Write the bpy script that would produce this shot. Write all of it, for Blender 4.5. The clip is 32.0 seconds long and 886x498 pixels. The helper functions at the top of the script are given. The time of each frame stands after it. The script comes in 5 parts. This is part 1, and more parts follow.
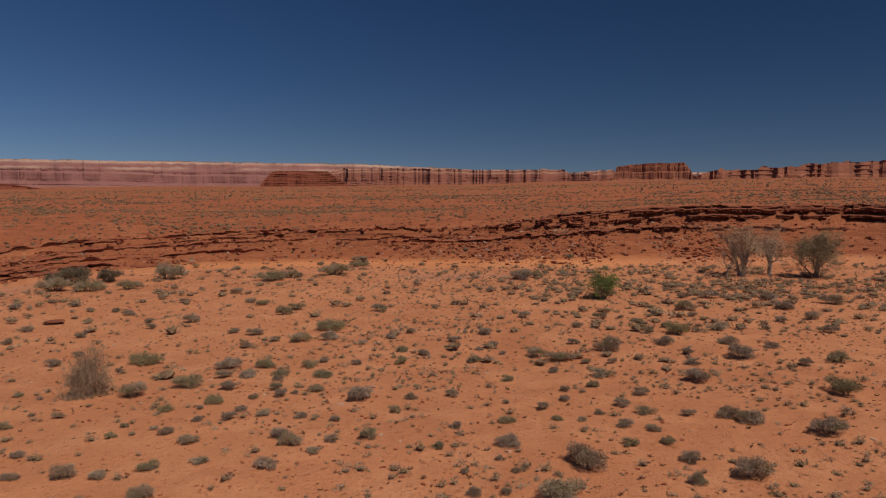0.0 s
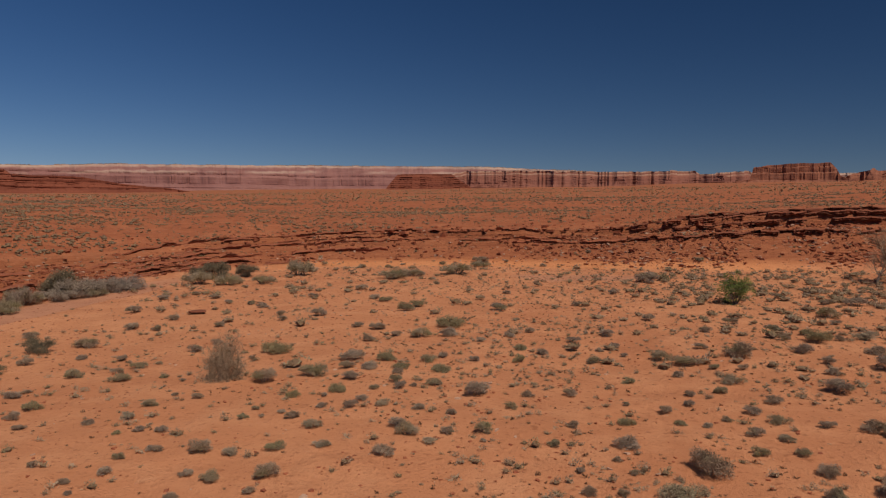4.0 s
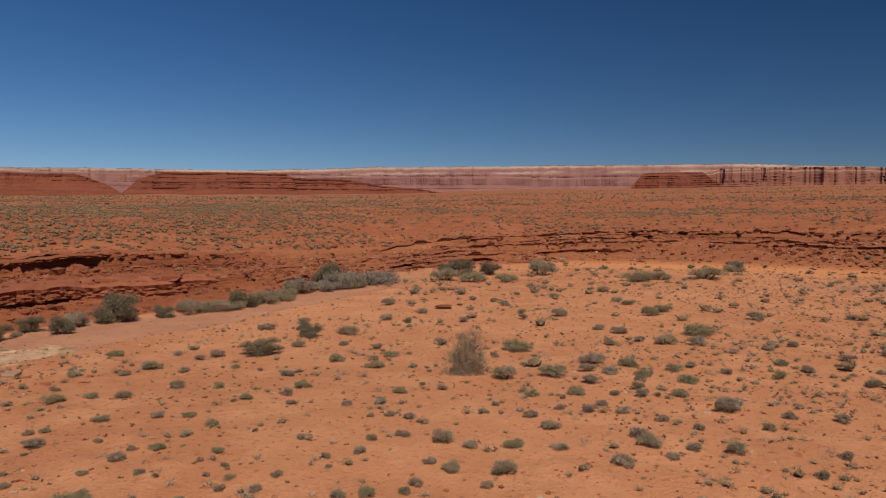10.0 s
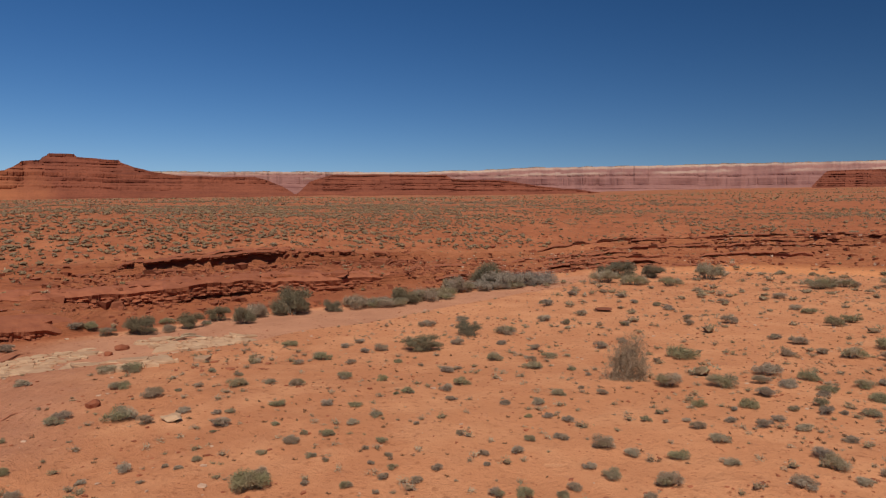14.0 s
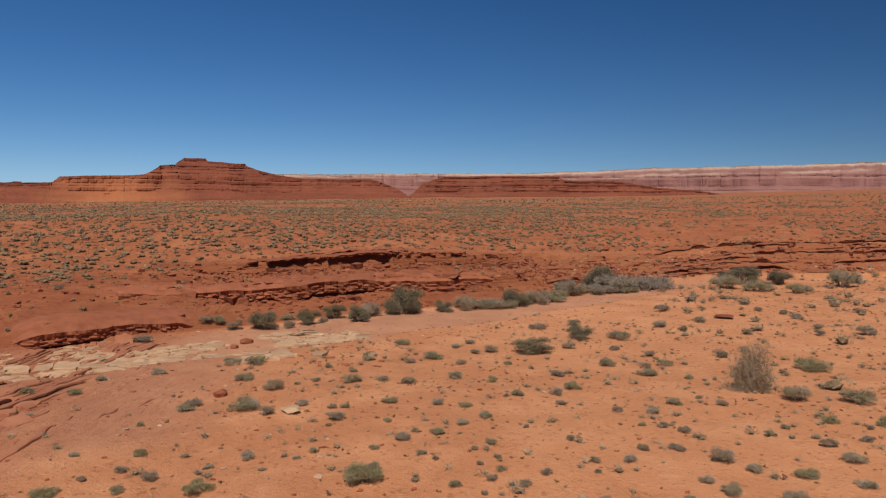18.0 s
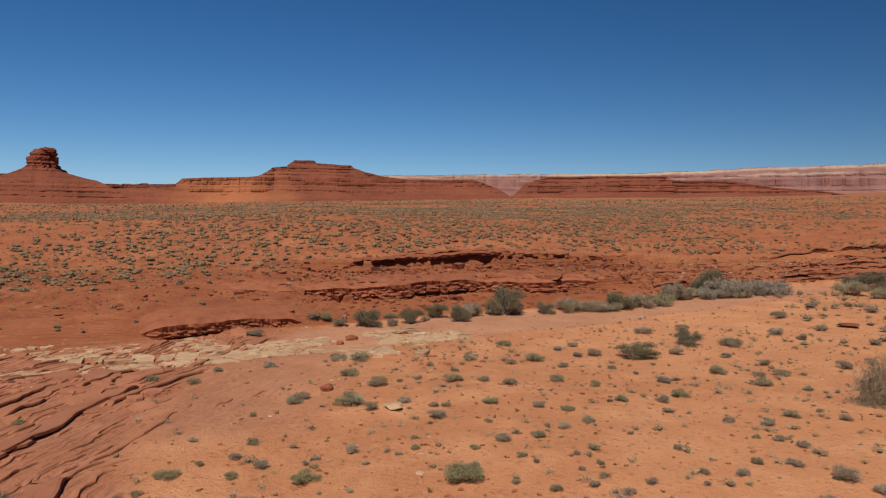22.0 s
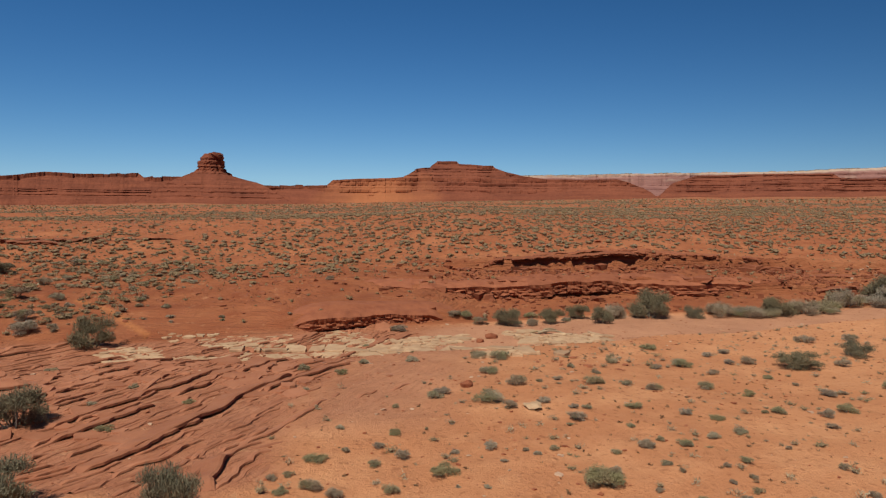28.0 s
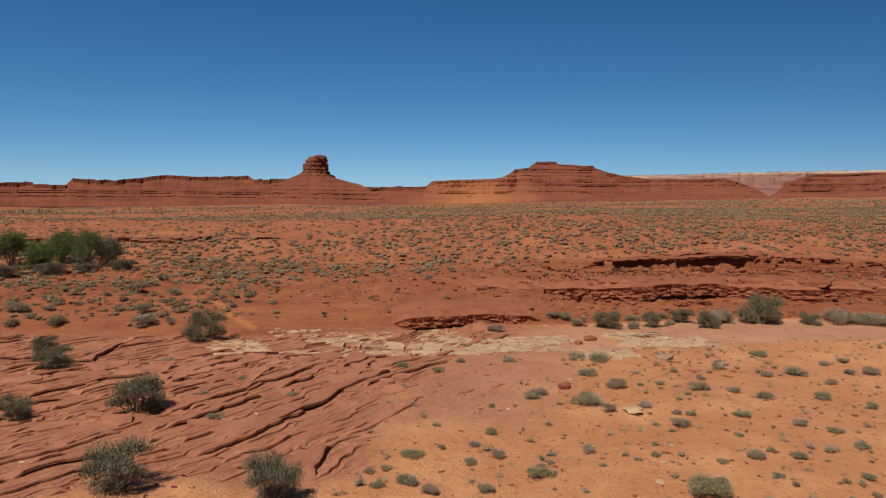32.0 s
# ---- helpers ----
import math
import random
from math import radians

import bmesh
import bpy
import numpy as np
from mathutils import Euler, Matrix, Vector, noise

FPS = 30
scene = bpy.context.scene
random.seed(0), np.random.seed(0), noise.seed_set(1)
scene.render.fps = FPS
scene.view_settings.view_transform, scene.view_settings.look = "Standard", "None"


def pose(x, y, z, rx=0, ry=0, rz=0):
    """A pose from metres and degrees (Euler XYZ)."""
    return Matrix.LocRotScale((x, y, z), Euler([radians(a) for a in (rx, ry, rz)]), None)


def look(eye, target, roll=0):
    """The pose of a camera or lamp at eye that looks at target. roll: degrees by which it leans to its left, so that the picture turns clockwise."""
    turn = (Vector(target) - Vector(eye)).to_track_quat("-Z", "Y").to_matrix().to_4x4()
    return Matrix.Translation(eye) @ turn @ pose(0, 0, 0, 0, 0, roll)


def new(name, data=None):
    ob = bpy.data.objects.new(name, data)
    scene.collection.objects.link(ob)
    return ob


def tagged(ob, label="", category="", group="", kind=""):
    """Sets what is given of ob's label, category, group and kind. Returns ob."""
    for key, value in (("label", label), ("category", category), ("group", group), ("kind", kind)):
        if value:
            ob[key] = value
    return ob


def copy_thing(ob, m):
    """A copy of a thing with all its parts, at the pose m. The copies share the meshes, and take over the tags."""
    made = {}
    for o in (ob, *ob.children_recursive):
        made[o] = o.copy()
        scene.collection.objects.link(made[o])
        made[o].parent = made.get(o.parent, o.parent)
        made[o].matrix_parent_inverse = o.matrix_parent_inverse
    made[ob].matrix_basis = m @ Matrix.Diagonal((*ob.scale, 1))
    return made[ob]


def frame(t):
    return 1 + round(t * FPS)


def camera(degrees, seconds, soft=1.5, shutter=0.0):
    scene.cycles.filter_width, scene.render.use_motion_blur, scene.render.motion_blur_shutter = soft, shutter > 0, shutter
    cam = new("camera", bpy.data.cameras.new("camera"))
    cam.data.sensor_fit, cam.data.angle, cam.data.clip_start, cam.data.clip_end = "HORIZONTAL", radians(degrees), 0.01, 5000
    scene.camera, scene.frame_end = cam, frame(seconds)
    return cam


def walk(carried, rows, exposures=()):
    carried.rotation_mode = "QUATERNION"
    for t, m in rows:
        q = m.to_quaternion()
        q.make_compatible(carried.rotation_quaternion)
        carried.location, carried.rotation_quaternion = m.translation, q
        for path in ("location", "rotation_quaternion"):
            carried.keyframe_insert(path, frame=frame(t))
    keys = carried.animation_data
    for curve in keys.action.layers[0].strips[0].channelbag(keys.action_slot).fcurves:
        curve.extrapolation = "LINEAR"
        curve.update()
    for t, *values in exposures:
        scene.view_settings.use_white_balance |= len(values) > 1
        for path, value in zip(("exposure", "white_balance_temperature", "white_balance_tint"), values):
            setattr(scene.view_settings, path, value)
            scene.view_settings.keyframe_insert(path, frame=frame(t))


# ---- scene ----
# ---- camera: a drone that hovers about eight metres up and turns slowly to its left ----
EXPOSURES = [(0, -0.60, 7150, 17), (3.5, -0.52, 7050, 14), (9, -0.33, 6800, 8), (14, -0.17, 6550, 6), (23, -0.07, 6500, 0), (32, -0.04, 6500, -4)]
cam = camera(63.5, 32.0, soft=1.25)
EYE = 8.0


def level(x, y, z, bearing, dip, lean):
    """A pose that looks along a compass bearing (clockwise from +y), dipped and leaning by some degrees."""
    return pose(x, y, z, 0, 0, -bearing) @ pose(0, 0, 0, 90 + dip) @ pose(0, 0, 0, 0, 0, lean)


walk(cam, [
    (0, level(-0.000, 0.000, EYE + -0.000, -0.00, -3.70, 0.27)),
    (1, level(0.045, -0.005, EYE + -0.072, -2.28, -3.60, 0.30)),
    (2, level(0.089, -0.009, EYE + -0.143, -4.86, -3.59, 0.24)),
    (3, level(0.134, -0.014, EYE + -0.215, -7.38, -3.55, 0.25)),
    (3.5, level(0.156, -0.016, EYE + -0.251, -8.54, -3.54, 0.29)),
    (5.5, level(0.095, 0.105, EYE + -0.261, -13.75, -3.64, 0.54)),
    (6, level(0.080, 0.136, EYE + -0.264, -15.12, -3.65, 0.44)),
    (7, level(0.050, 0.197, EYE + -0.269, -18.30, -3.66, 0.35)),
    (8, level(0.043, 0.222, EYE + -0.267, -21.12, -3.62, 0.39)),
    (9, level(0.035, 0.247, EYE + -0.265, -24.67, -3.64, 0.41)),
    (10, level(0.028, 0.272, EYE + -0.263, -28.94, -3.67, 0.34)),
    (11, level(0.006, 0.280, EYE + -0.266, -32.77, -3.69, 0.33)),
    (12, level(-0.031, 0.269, EYE + -0.275, -35.85, -3.69, 0.31)),
    (13, level(-0.068, 0.259, EYE + -0.284, -38.99, -3.69, 0.26)),
    (14, level(-0.104, 0.249, EYE + -0.292, -41.46, -3.69, 0.27)),
    (14.5, level(-0.123, 0.244, EYE + -0.296, -42.55, -3.68, 0.32)),
    (16.5, level(-0.105, 0.225, EYE + -0.292, -47.03, -3.65, 0.27)),
    (17, level(-0.100, 0.220, EYE + -0.290, -48.19, -3.63, 0.26)),
    (18, level(-0.092, 0.210, EYE + -0.288, -50.33, -3.60, 0.32)),
    (19, level(-0.103, 0.206, EYE + -0.288, -52.48, -3.60, 0.32)),
    (20, level(-0.114, 0.203, EYE + -0.288, -54.57, -3.59, 0.29)),
    (21, level(-0.125, 0.199, EYE + -0.288, -56.70, -3.60, 0.32)),
    (22, level(-0.132, 0.193, EYE + -0.294, -58.45, -3.60, 0.37)),
    (23, level(-0.134, 0.185, EYE + -0.306, -60.38, -3.59, 0.35)),
    (24, level(-0.136, 0.177, EYE + -0.318, -62.28, -3.61, 0.36)),
    (25, level(-0.139, 0.168, EYE + -0.330, -64.21, -3.64, 0.36)),
    (25.5, level(-0.140, 0.172, EYE + -0.336, -65.20, -3.63, 0.35)),
    (27.5, level(-0.148, 0.185, EYE + -0.358, -68.84, -3.66, 0.32)),
    (28, level(-0.150, 0.189, EYE + -0.364, -69.68, -3.66, 0.31)),
    (29, level(-0.160, 0.197, EYE + -0.381, -71.65, -3.63, 0.29)),
    (30, level(-0.176, 0.206, EYE + -0.404, -73.55, -3.62, 0.34)),
    (31, level(-0.193, 0.215, EYE + -0.428, -75.49, -3.62, 0.33)),
    (32, level(-0.210, 0.224, EYE + -0.451, -77.52, -3.62, 0.22)),
], EXPOSURES)

# ---- light: a clear desert sky and one high sun behind the camera's shoulder ----
SUN_BEARING, SUN_HEIGHT = 137.0, 56.0
world = bpy.data.worlds.new("sky")
scene.world = world
world.use_nodes = True
wt = world.node_tree
sky = wt.nodes.new("ShaderNodeTexSky")
sky.sky_type, sky.sun_disc = "NISHITA", False
sky.sun_elevation, sky.sun_rotation = radians(SUN_HEIGHT), radians(SUN_BEARING)
sky.altitude, sky.air_density, sky.dust_density, sky.ozone_density = 1500, 1.0, 0.05, 3.4
deep = wt.nodes.new("ShaderNodeHueSaturation")
deep.inputs["Saturation"].default_value, deep.inputs["Hue"].default_value = 1.40, 0.512
wt.links.new(sky.outputs[0], deep.inputs["Color"])
cast = wt.nodes.new("ShaderNodeMix")
cast.data_type, cast.blend_type = "RGBA", "MULTIPLY"
cast.inputs[0].default_value, cast.inputs[7].default_value = 1.0, (0.93, 0.97, 1.11, 1)
wt.links.new(deep.outputs[0], cast.inputs[6])
grey = wt.nodes.new("ShaderNodeRGBToBW")
wt.links.new(sky.outputs[0], grey.inputs[0])
blue = wt.nodes.new("ShaderNodeMix")
blue.data_type, blue.blend_type = "RGBA", "MULTIPLY"
blue.inputs[0].default_value, blue.inputs[7].default_value = 1.0, (0.42, 0.98, 1.95, 1)
wt.links.new(grey.outputs[0], blue.inputs[6])
even = wt.nodes.new("ShaderNodeMix")
even.data_type = "RGBA"
even.inputs[0].default_value = 0.38
wt.links.new(cast.outputs[2], even.inputs[6])
wt.links.new(blue.outputs[2], even.inputs[7])
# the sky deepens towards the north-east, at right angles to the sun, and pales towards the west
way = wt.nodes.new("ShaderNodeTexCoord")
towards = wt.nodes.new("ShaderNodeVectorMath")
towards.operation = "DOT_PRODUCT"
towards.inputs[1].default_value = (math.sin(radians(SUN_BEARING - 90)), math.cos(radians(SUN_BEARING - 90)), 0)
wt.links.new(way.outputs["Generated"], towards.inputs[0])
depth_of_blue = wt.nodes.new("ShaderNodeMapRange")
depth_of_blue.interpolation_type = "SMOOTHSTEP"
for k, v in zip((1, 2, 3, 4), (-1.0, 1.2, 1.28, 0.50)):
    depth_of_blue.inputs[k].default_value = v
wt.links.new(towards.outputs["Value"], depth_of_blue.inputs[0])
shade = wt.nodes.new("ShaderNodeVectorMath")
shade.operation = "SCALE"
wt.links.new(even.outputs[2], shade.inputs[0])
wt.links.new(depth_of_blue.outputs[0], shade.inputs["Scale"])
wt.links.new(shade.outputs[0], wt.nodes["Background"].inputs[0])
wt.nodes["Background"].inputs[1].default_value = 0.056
sun = new("sun", bpy.data.lights.new("sun", "SUN"))
sun.data.energy, sun.data.angle, sun.data.color = 5.0, radians(0.53), (1.0, 0.94, 0.86)
_b, _h = radians(SUN_BEARING), radians(SUN_HEIGHT)
sun.matrix_world = look((math.sin(_b) * 90, math.cos(_b) * 90, 90 * math.tan(_h)), (0, 0, 0))

# ---- materials ----


class Mat:
    """A small builder for a procedural node material."""

    def __init__(self, name, rough=0.9, spec=0.2):
        self.m = bpy.data.materials.new(name)
        self.m.use_nodes = True
        self.t = self.m.node_tree
        self.bsdf = self.t.nodes["Principled BSDF"]
        self.bsdf.inputs["Roughness"].default_value = rough
        self.bsdf.inputs["Specular IOR Level"].default_value = spec
        geo = self.t.nodes.new("ShaderNodeNewGeometry")
        self.pos = geo.outputs["Position"]
        self.island = geo.outputs["Random Per Island"]

    def put(self, socket, value):
        if isinstance(value, bpy.types.NodeSocket):
            self.t.links.new(value, socket)
        elif isinstance(value, tuple) and len(value) == 3 and socket.type == "RGBA":
            socket.default_value = (*value, 1)
        else:
            socket.default_value = value

    def noise(self, scale, detail=4, rough=0.6, vec=None, stretch=None, distortion=0.0):
        n = self.t.nodes.new("ShaderNodeTexNoise")
        n.inputs["Scale"].default_value, n.inputs["Detail"].default_value = scale, detail
        n.inputs["Roughness"].default_value, n.inputs["Distortion"].default_value = rough, distortion
        v = vec or self.pos
        if stretch:
            mp = self.t.nodes.new("ShaderNodeMapping")
            mp.inputs["Scale"].default_value = stretch
            self.put(mp.inputs["Vector"], v)
            v = mp.outputs[0]
        self.put(n.inputs["Vector"], v)
        return n.outputs["Fac"]

    def ramp(self, fac, lo, hi, a=0.0, b=1.0):
        n = self.t.nodes.new("ShaderNodeMapRange")
        for k, v in zip((0, 1, 2, 3, 4), (fac, lo, hi, a, b)):
            self.put(n.inputs[k], v)
        return n.outputs[0]

    def mix(self, fac, a, b, blend="MIX"):
        n = self.t.nodes.new("ShaderNodeMix")
        n.data_type, n.blend_type = "RGBA", blend
        self.put(n.inputs[0], fac), self.put(n.inputs[6], a), self.put(n.inputs[7], b)
        return n.outputs[2]

    def math(self, op, a, b=0.0):
        n = self.t.nodes.new("ShaderNodeMath")
        n.operation = op
        self.put(n.inputs[0], a), self.put(n.inputs[1], b)
        return n.outputs[0]

    def attr(self, name):
        n = self.t.nodes.new("ShaderNodeAttribute")
        n.attribute_name = name
        return n.outputs["Fac"]

    def random(self):
        return self.t.nodes.new("ShaderNodeObjectInfo").outputs["Random"]

    def xyz(self):
        n = self.t.nodes.new("ShaderNodeSeparateXYZ")
        self.put(n.inputs[0], self.pos)
        return n.outputs

    def bump(self, height, strength=0.5, distance=0.05):
        n = self.t.nodes.new("ShaderNodeBump")
        n.inputs["Strength"].default_value, n.inputs["Distance"].default_value = strength, distance
        self.put(n.inputs["Height"], height)
        self.t.links.new(n.outputs[0], self.bsdf.inputs["Normal"])
        return self

    def colour(self, c):
        self.put(self.bsdf.inputs["Base Color"], c)
        return self


def ground_material():
    k = Mat("red_desert_ground", 0.95, 0.1)
    broad, mid, fine = k.noise(0.035, 3), k.noise(0.35, 4), k.noise(5.0, 4, 0.7)
    c = k.mix(k.ramp(broad, 0.35, 0.65), (0.53, 0.224, 0.108), (0.445, 0.174, 0.083))
    c = k.mix(k.ramp(mid, 0.45, 0.75), c, (0.59, 0.268, 0.134))
    c = k.mix(k.ramp(fine, 0.52, 0.78, 0.0, 0.55), c, (0.33, 0.115, 0.050))
    c = k.mix(k.math("MULTIPLY", k.attr("bank"), k.ramp(mid, 0.2, 0.7, 0.55, 1.0)), c, (0.250, 0.069, 0.031))
    beds = k.noise(1.0, 5, 0.7, stretch=(0.07, 0.07, 2.2))
    c = k.mix(k.math("MULTIPLY", k.attr("bank"), k.ramp(beds, 0.50, 0.62, 0.0, 0.65)), c, (0.215, 0.062, 0.031))
    c = k.mix(k.math("MULTIPLY", k.attr("bank"), k.ramp(beds, 0.44, 0.36, 0.0, 0.5)), c, (0.37, 0.122, 0.054))
    c = k.mix(k.math("MULTIPLY", k.attr("upland"), 0.95), c, k.mix(k.ramp(mid, 0.35, 0.7), (0.36, 0.118, 0.054), (0.27, 0.082, 0.038)))
    c = k.mix(k.math("MULTIPLY", k.attr("upland"), k.ramp(k.noise(0.85, 5, 0.7), 0.5, 0.64, 0.0, 0.6)), c, (0.225, 0.068, 0.034))
    c = k.mix(k.math("MULTIPLY", k.attr("upland"), k.ramp(k.noise(0.13, 4, 0.65), 0.52, 0.66, 0.0, 0.55)), c, (0.45, 0.165, 0.078))
    brush = k.ramp(k.noise(0.30, 4, 0.75), 0.53, 0.62)
    c = k.mix(k.math("MULTIPLY", k.math("MULTIPLY", brush, k.attr("remote")), 0.75), c, (0.155, 0.135, 0.075))
    c = k.mix(k.math("MULTIPLY", k.attr("wash"), 0.92), c, k.mix(k.ramp(mid, 0.35, 0.7), (0.405, 0.183, 0.108), (0.490, 0.230, 0.134)))
    rock = k.mix(k.ramp(k.noise(0.9, 5, 0.65), 0.3, 0.7), (0.325, 0.115, 0.061), (0.41, 0.166, 0.093))
    turn = k.t.nodes.new("ShaderNodeMapping")
    turn.inputs["Rotation"].default_value = (0, 0, radians(-136))
    k.put(turn.inputs["Vector"], k.pos)
    seam = k.noise(1.0, 5, 0.65, vec=turn.outputs[0], stretch=(0.35, 3.2, 1.0), distortion=0.6)
    gap = k.ramp(k.math("ABSOLUTE", k.math("SUBTRACT", seam, 0.5)), 0.018, 0.004)
    rock = k.mix(k.math("MULTIPLY", gap, 0.8), rock, (0.13, 0.045, 0.027))
    rock = k.mix(k.ramp(seam, 0.55, 0.7, 0.0, 0.6), rock, (0.42, 0.19, 0.115))
    c = k.mix(k.attr("rock"), c, rock)
    c = k.mix(k.attr("sand"), c, (0.62, 0.235, 0.082))
    speck = k.ramp(k.noise(3.2, 3, 0.6), 0.60, 0.68)
    c = k.mix(k.math("MULTIPLY", speck, 0.55), c, (0.25, 0.085, 0.04))
    c = k.mix(k.ramp(k.noise(1.1, 4, 0.6), 0.62, 0.75, 0.0, 0.45), c, (0.60, 0.30, 0.16))
    h = k.math("ADD", k.math("ADD", k.math("MULTIPLY", fine, 0.8), k.math("MULTIPLY", k.noise(13.0, 3, 0.7), 0.55)), k.math("ADD", k.math("MULTIPLY", k.noise(1.6, 4, 0.65), 0.8), k.math("MULTIPLY", k.math("MULTIPLY", beds, k.attr("bank")), 9.0)))
    return k.colour(c).bump(h, 1.0, 0.095).m


def strata_material(name, dark, light, cap=None, cap_z=0.0, band=0.22, relief=0.8, drift=None):
    """Layered sandstone: bands along z that waver, streaked down the faces."""
    k = Mat(name, 0.92, 0.12)
    x, y, z = k.xyz()
    layers = k.noise(band, 5, 0.7, stretch=(0.03, 0.03, 1.0))
    thin = k.noise(band * 4, 3, 0.6, stretch=(0.04, 0.04, 1.0))
    streak = k.noise(0.05, 4, 0.6, stretch=(1.0, 1.0, 0.15))
    c = k.mix(k.ramp(layers, 0.38, 0.62), dark, light)
    c = k.mix(k.ramp(thin, 0.5, 0.7, 0.0, 0.6), c, tuple(v * 0.7 for v in dark))
    c = k.mix(k.ramp(k.noise(0.012, 3, 0.6), 0.35, 0.65, 0.0, 0.45), c, tuple(v * 1.1 for v in light))
    c = k.mix(k.ramp(streak, 0.5, 0.75, 0.0, 0.4), c, tuple(v * 0.75 for v in light))
    c = k.mix(k.ramp(k.noise(0.22, 4, 0.75), 0.5, 0.66, 0.0, 0.5), c, tuple(v * 0.62 for v in dark))
    if cap:
        depth = k.math("ADD", k.attr("below_rim"), k.math("MULTIPLY", k.noise(0.02, 4, 0.7, stretch=(1.0, 1.0, 3.0)), cap_z * 1.6))
        c = k.mix(k.ramp(depth, cap_z * 2.0, cap_z * 1.2), c, k.mix(k.ramp(layers, 0.4, 0.6), cap, tuple(0.6 * u + 0.4 * v for u, v in zip(cap, light))))
        # a second, broken pale bed below the cap
        lower = k.math("MULTIPLY", k.math("MULTIPLY", k.ramp(depth, cap_z * 2.7, cap_z * 3.0), k.ramp(depth, cap_z * 3.9, cap_z * 3.5)), k.ramp(k.noise(0.004, 3, 0.6), 0.4, 0.55, 0.0, 0.7))
        c = k.mix(lower, c, tuple(0.8 * u + 0.2 * v for u, v in zip(cap, light)))
    if drift:
        # an apron of loose orange sand blown against the slope
        mp = k.t.nodes.new("ShaderNodeVectorMath")
        mp.operation = "DISTANCE"
        k.put(mp.inputs[0], k.pos)
        mp.inputs[1].default_value = drift
        near = k.ramp(k.math("ADD", mp.outputs["Value"], k.math("MULTIPLY", k.noise(0.02, 3), 120.0)), 215.0, 90.0)
        c = k.mix(k.math("MULTIPLY", near, 0.42), c, (0.55, 0.20, 0.08))
    return k.colour(c).bump(k.math("ADD", layers, thin), 0.6, relief).m


def rock_material(name, a, b, scale=2.0):
    k = Mat(name, 0.9, 0.15)
    c = k.mix(k.ramp(k.noise(scale, 5, 0.65), 0.3, 0.7), a, b)
    c = k.mix(k.math("MULTIPLY", k.random(), 0.45), c, tuple(v * 0.6 for v in a))
    c = k.mix(k.ramp(k.noise(scale * 0.25, 3), 0.5, 0.8, 0.0, 0.5), c, tuple(v * 0.7 for v in b))
    h = k.math("ADD", k.noise(scale * 3, 4, 0.7), k.noise(scale * 1.3, 4, 0.6, stretch=(0.3, 0.3, 2.5)))
    return k.colour(c).bump(h, 0.7, 0.08).m


def leaf_material(name, a, b, island=True, mixed=0.0):
    k = Mat(name, 0.8, 0.15)
    c = k.mix(k.island if island else k.noise(3.0, 3), a, b)
    c = k.mix(k.math("MULTIPLY", k.random(), 0.5), c, tuple(0.5 * (u + v) * f for u, v, f in zip(a, b, (1.15, 1.0, 0.75))))
    if mixed:
        # some plants dried to pale straw, some freshly green
        plant = k.noise(0.85, 2, 0.4)
        c = k.mix(k.ramp(plant, 0.54, 0.64, 0.0, mixed), c, (0.43, 0.345, 0.25))
        c = k.mix(k.ramp(plant, 0.45, 0.36, 0.0, mixed), c, (0.205, 0.190, 0.088))
    k.bsdf.inputs["Subsurface Weight"].default_value = 0.0
    return k.colour(c).m


GROUND = ground_material()
MESA_RED = strata_material("red_mesa_sandstone", (0.135, 0.040, 0.025), (0.225, 0.068, 0.038), band=0.16, drift=(-1460, 395, 20))
MESA_DARK = strata_material("brown_mesa_sandstone", (0.16, 0.058, 0.038), (0.31, 0.125, 0.075), band=0.12)
LEDGE_ROCK = rock_material("red_ledge_sandstone", (0.235, 0.071, 0.037), (0.36, 0.120, 0.060), 1.2)
DARK_LEDGE = rock_material("varnished_ledge_sandstone", (0.17, 0.056, 0.033), (0.31, 0.104, 0.054), 1.5)
PALE_ROCK = rock_material("pale_buff_sandstone", (0.40, 0.22, 0.127), (0.57, 0.365, 0.225), 1.4)
GREY_LEAF = leaf_material("grey_twigs", (0.196, 0.139, 0.102), (0.335, 0.252, 0.190), mixed=0.5)
SAGE_LEAF = leaf_material("sage_leaves", (0.188, 0.148, 0.096), (0.328, 0.266, 0.176), mixed=0.5)
DUN_LEAF = leaf_material("dun_scrub", (0.182, 0.124, 0.071), (0.315, 0.228, 0.134), mixed=0.5)
DARK_LEAF = leaf_material("dark_scrub", (0.128, 0.087, 0.053), (0.242, 0.172, 0.108), mixed=0.5)
# wood of the tuft cores, coloured darker to stand for shade between the twigs
SHADY_HEART = leaf_material("shade_toned_scrub_hearts", (0.140, 0.091, 0.056), (0.216, 0.148, 0.094))
GREEN_LEAF = leaf_material("green_leaves", (0.180, 0.153, 0.088), (0.315, 0.268, 0.162))
OLIVE_LEAF = leaf_material("olive_leaves", (0.10, 0.083, 0.055), (0.215, 0.178, 0.118))
TREE_LEAF = leaf_material("tree_leaves", (0.085, 0.12, 0.034), (0.19, 0.235, 0.075))
GROVE_LEAF = leaf_material("grove_leaves", (0.06, 0.08, 0.026), (0.14, 0.165, 0.055))
ASH_LEAF = leaf_material("ash_grey_twigs", (0.20, 0.160, 0.128), (0.335, 0.280, 0.232))
BROWN_LEAF = leaf_material("dead_brown_tufts", (0.13, 0.070, 0.042), (0.23, 0.135, 0.085))
DRY_LEAF = leaf_material("dry_twigs", (0.26, 0.19, 0.13), (0.42, 0.33, 0.235))
DEAD_LEAF = leaf_material("dead_twigs", (0.205, 0.14, 0.09), (0.385, 0.275, 0.18))
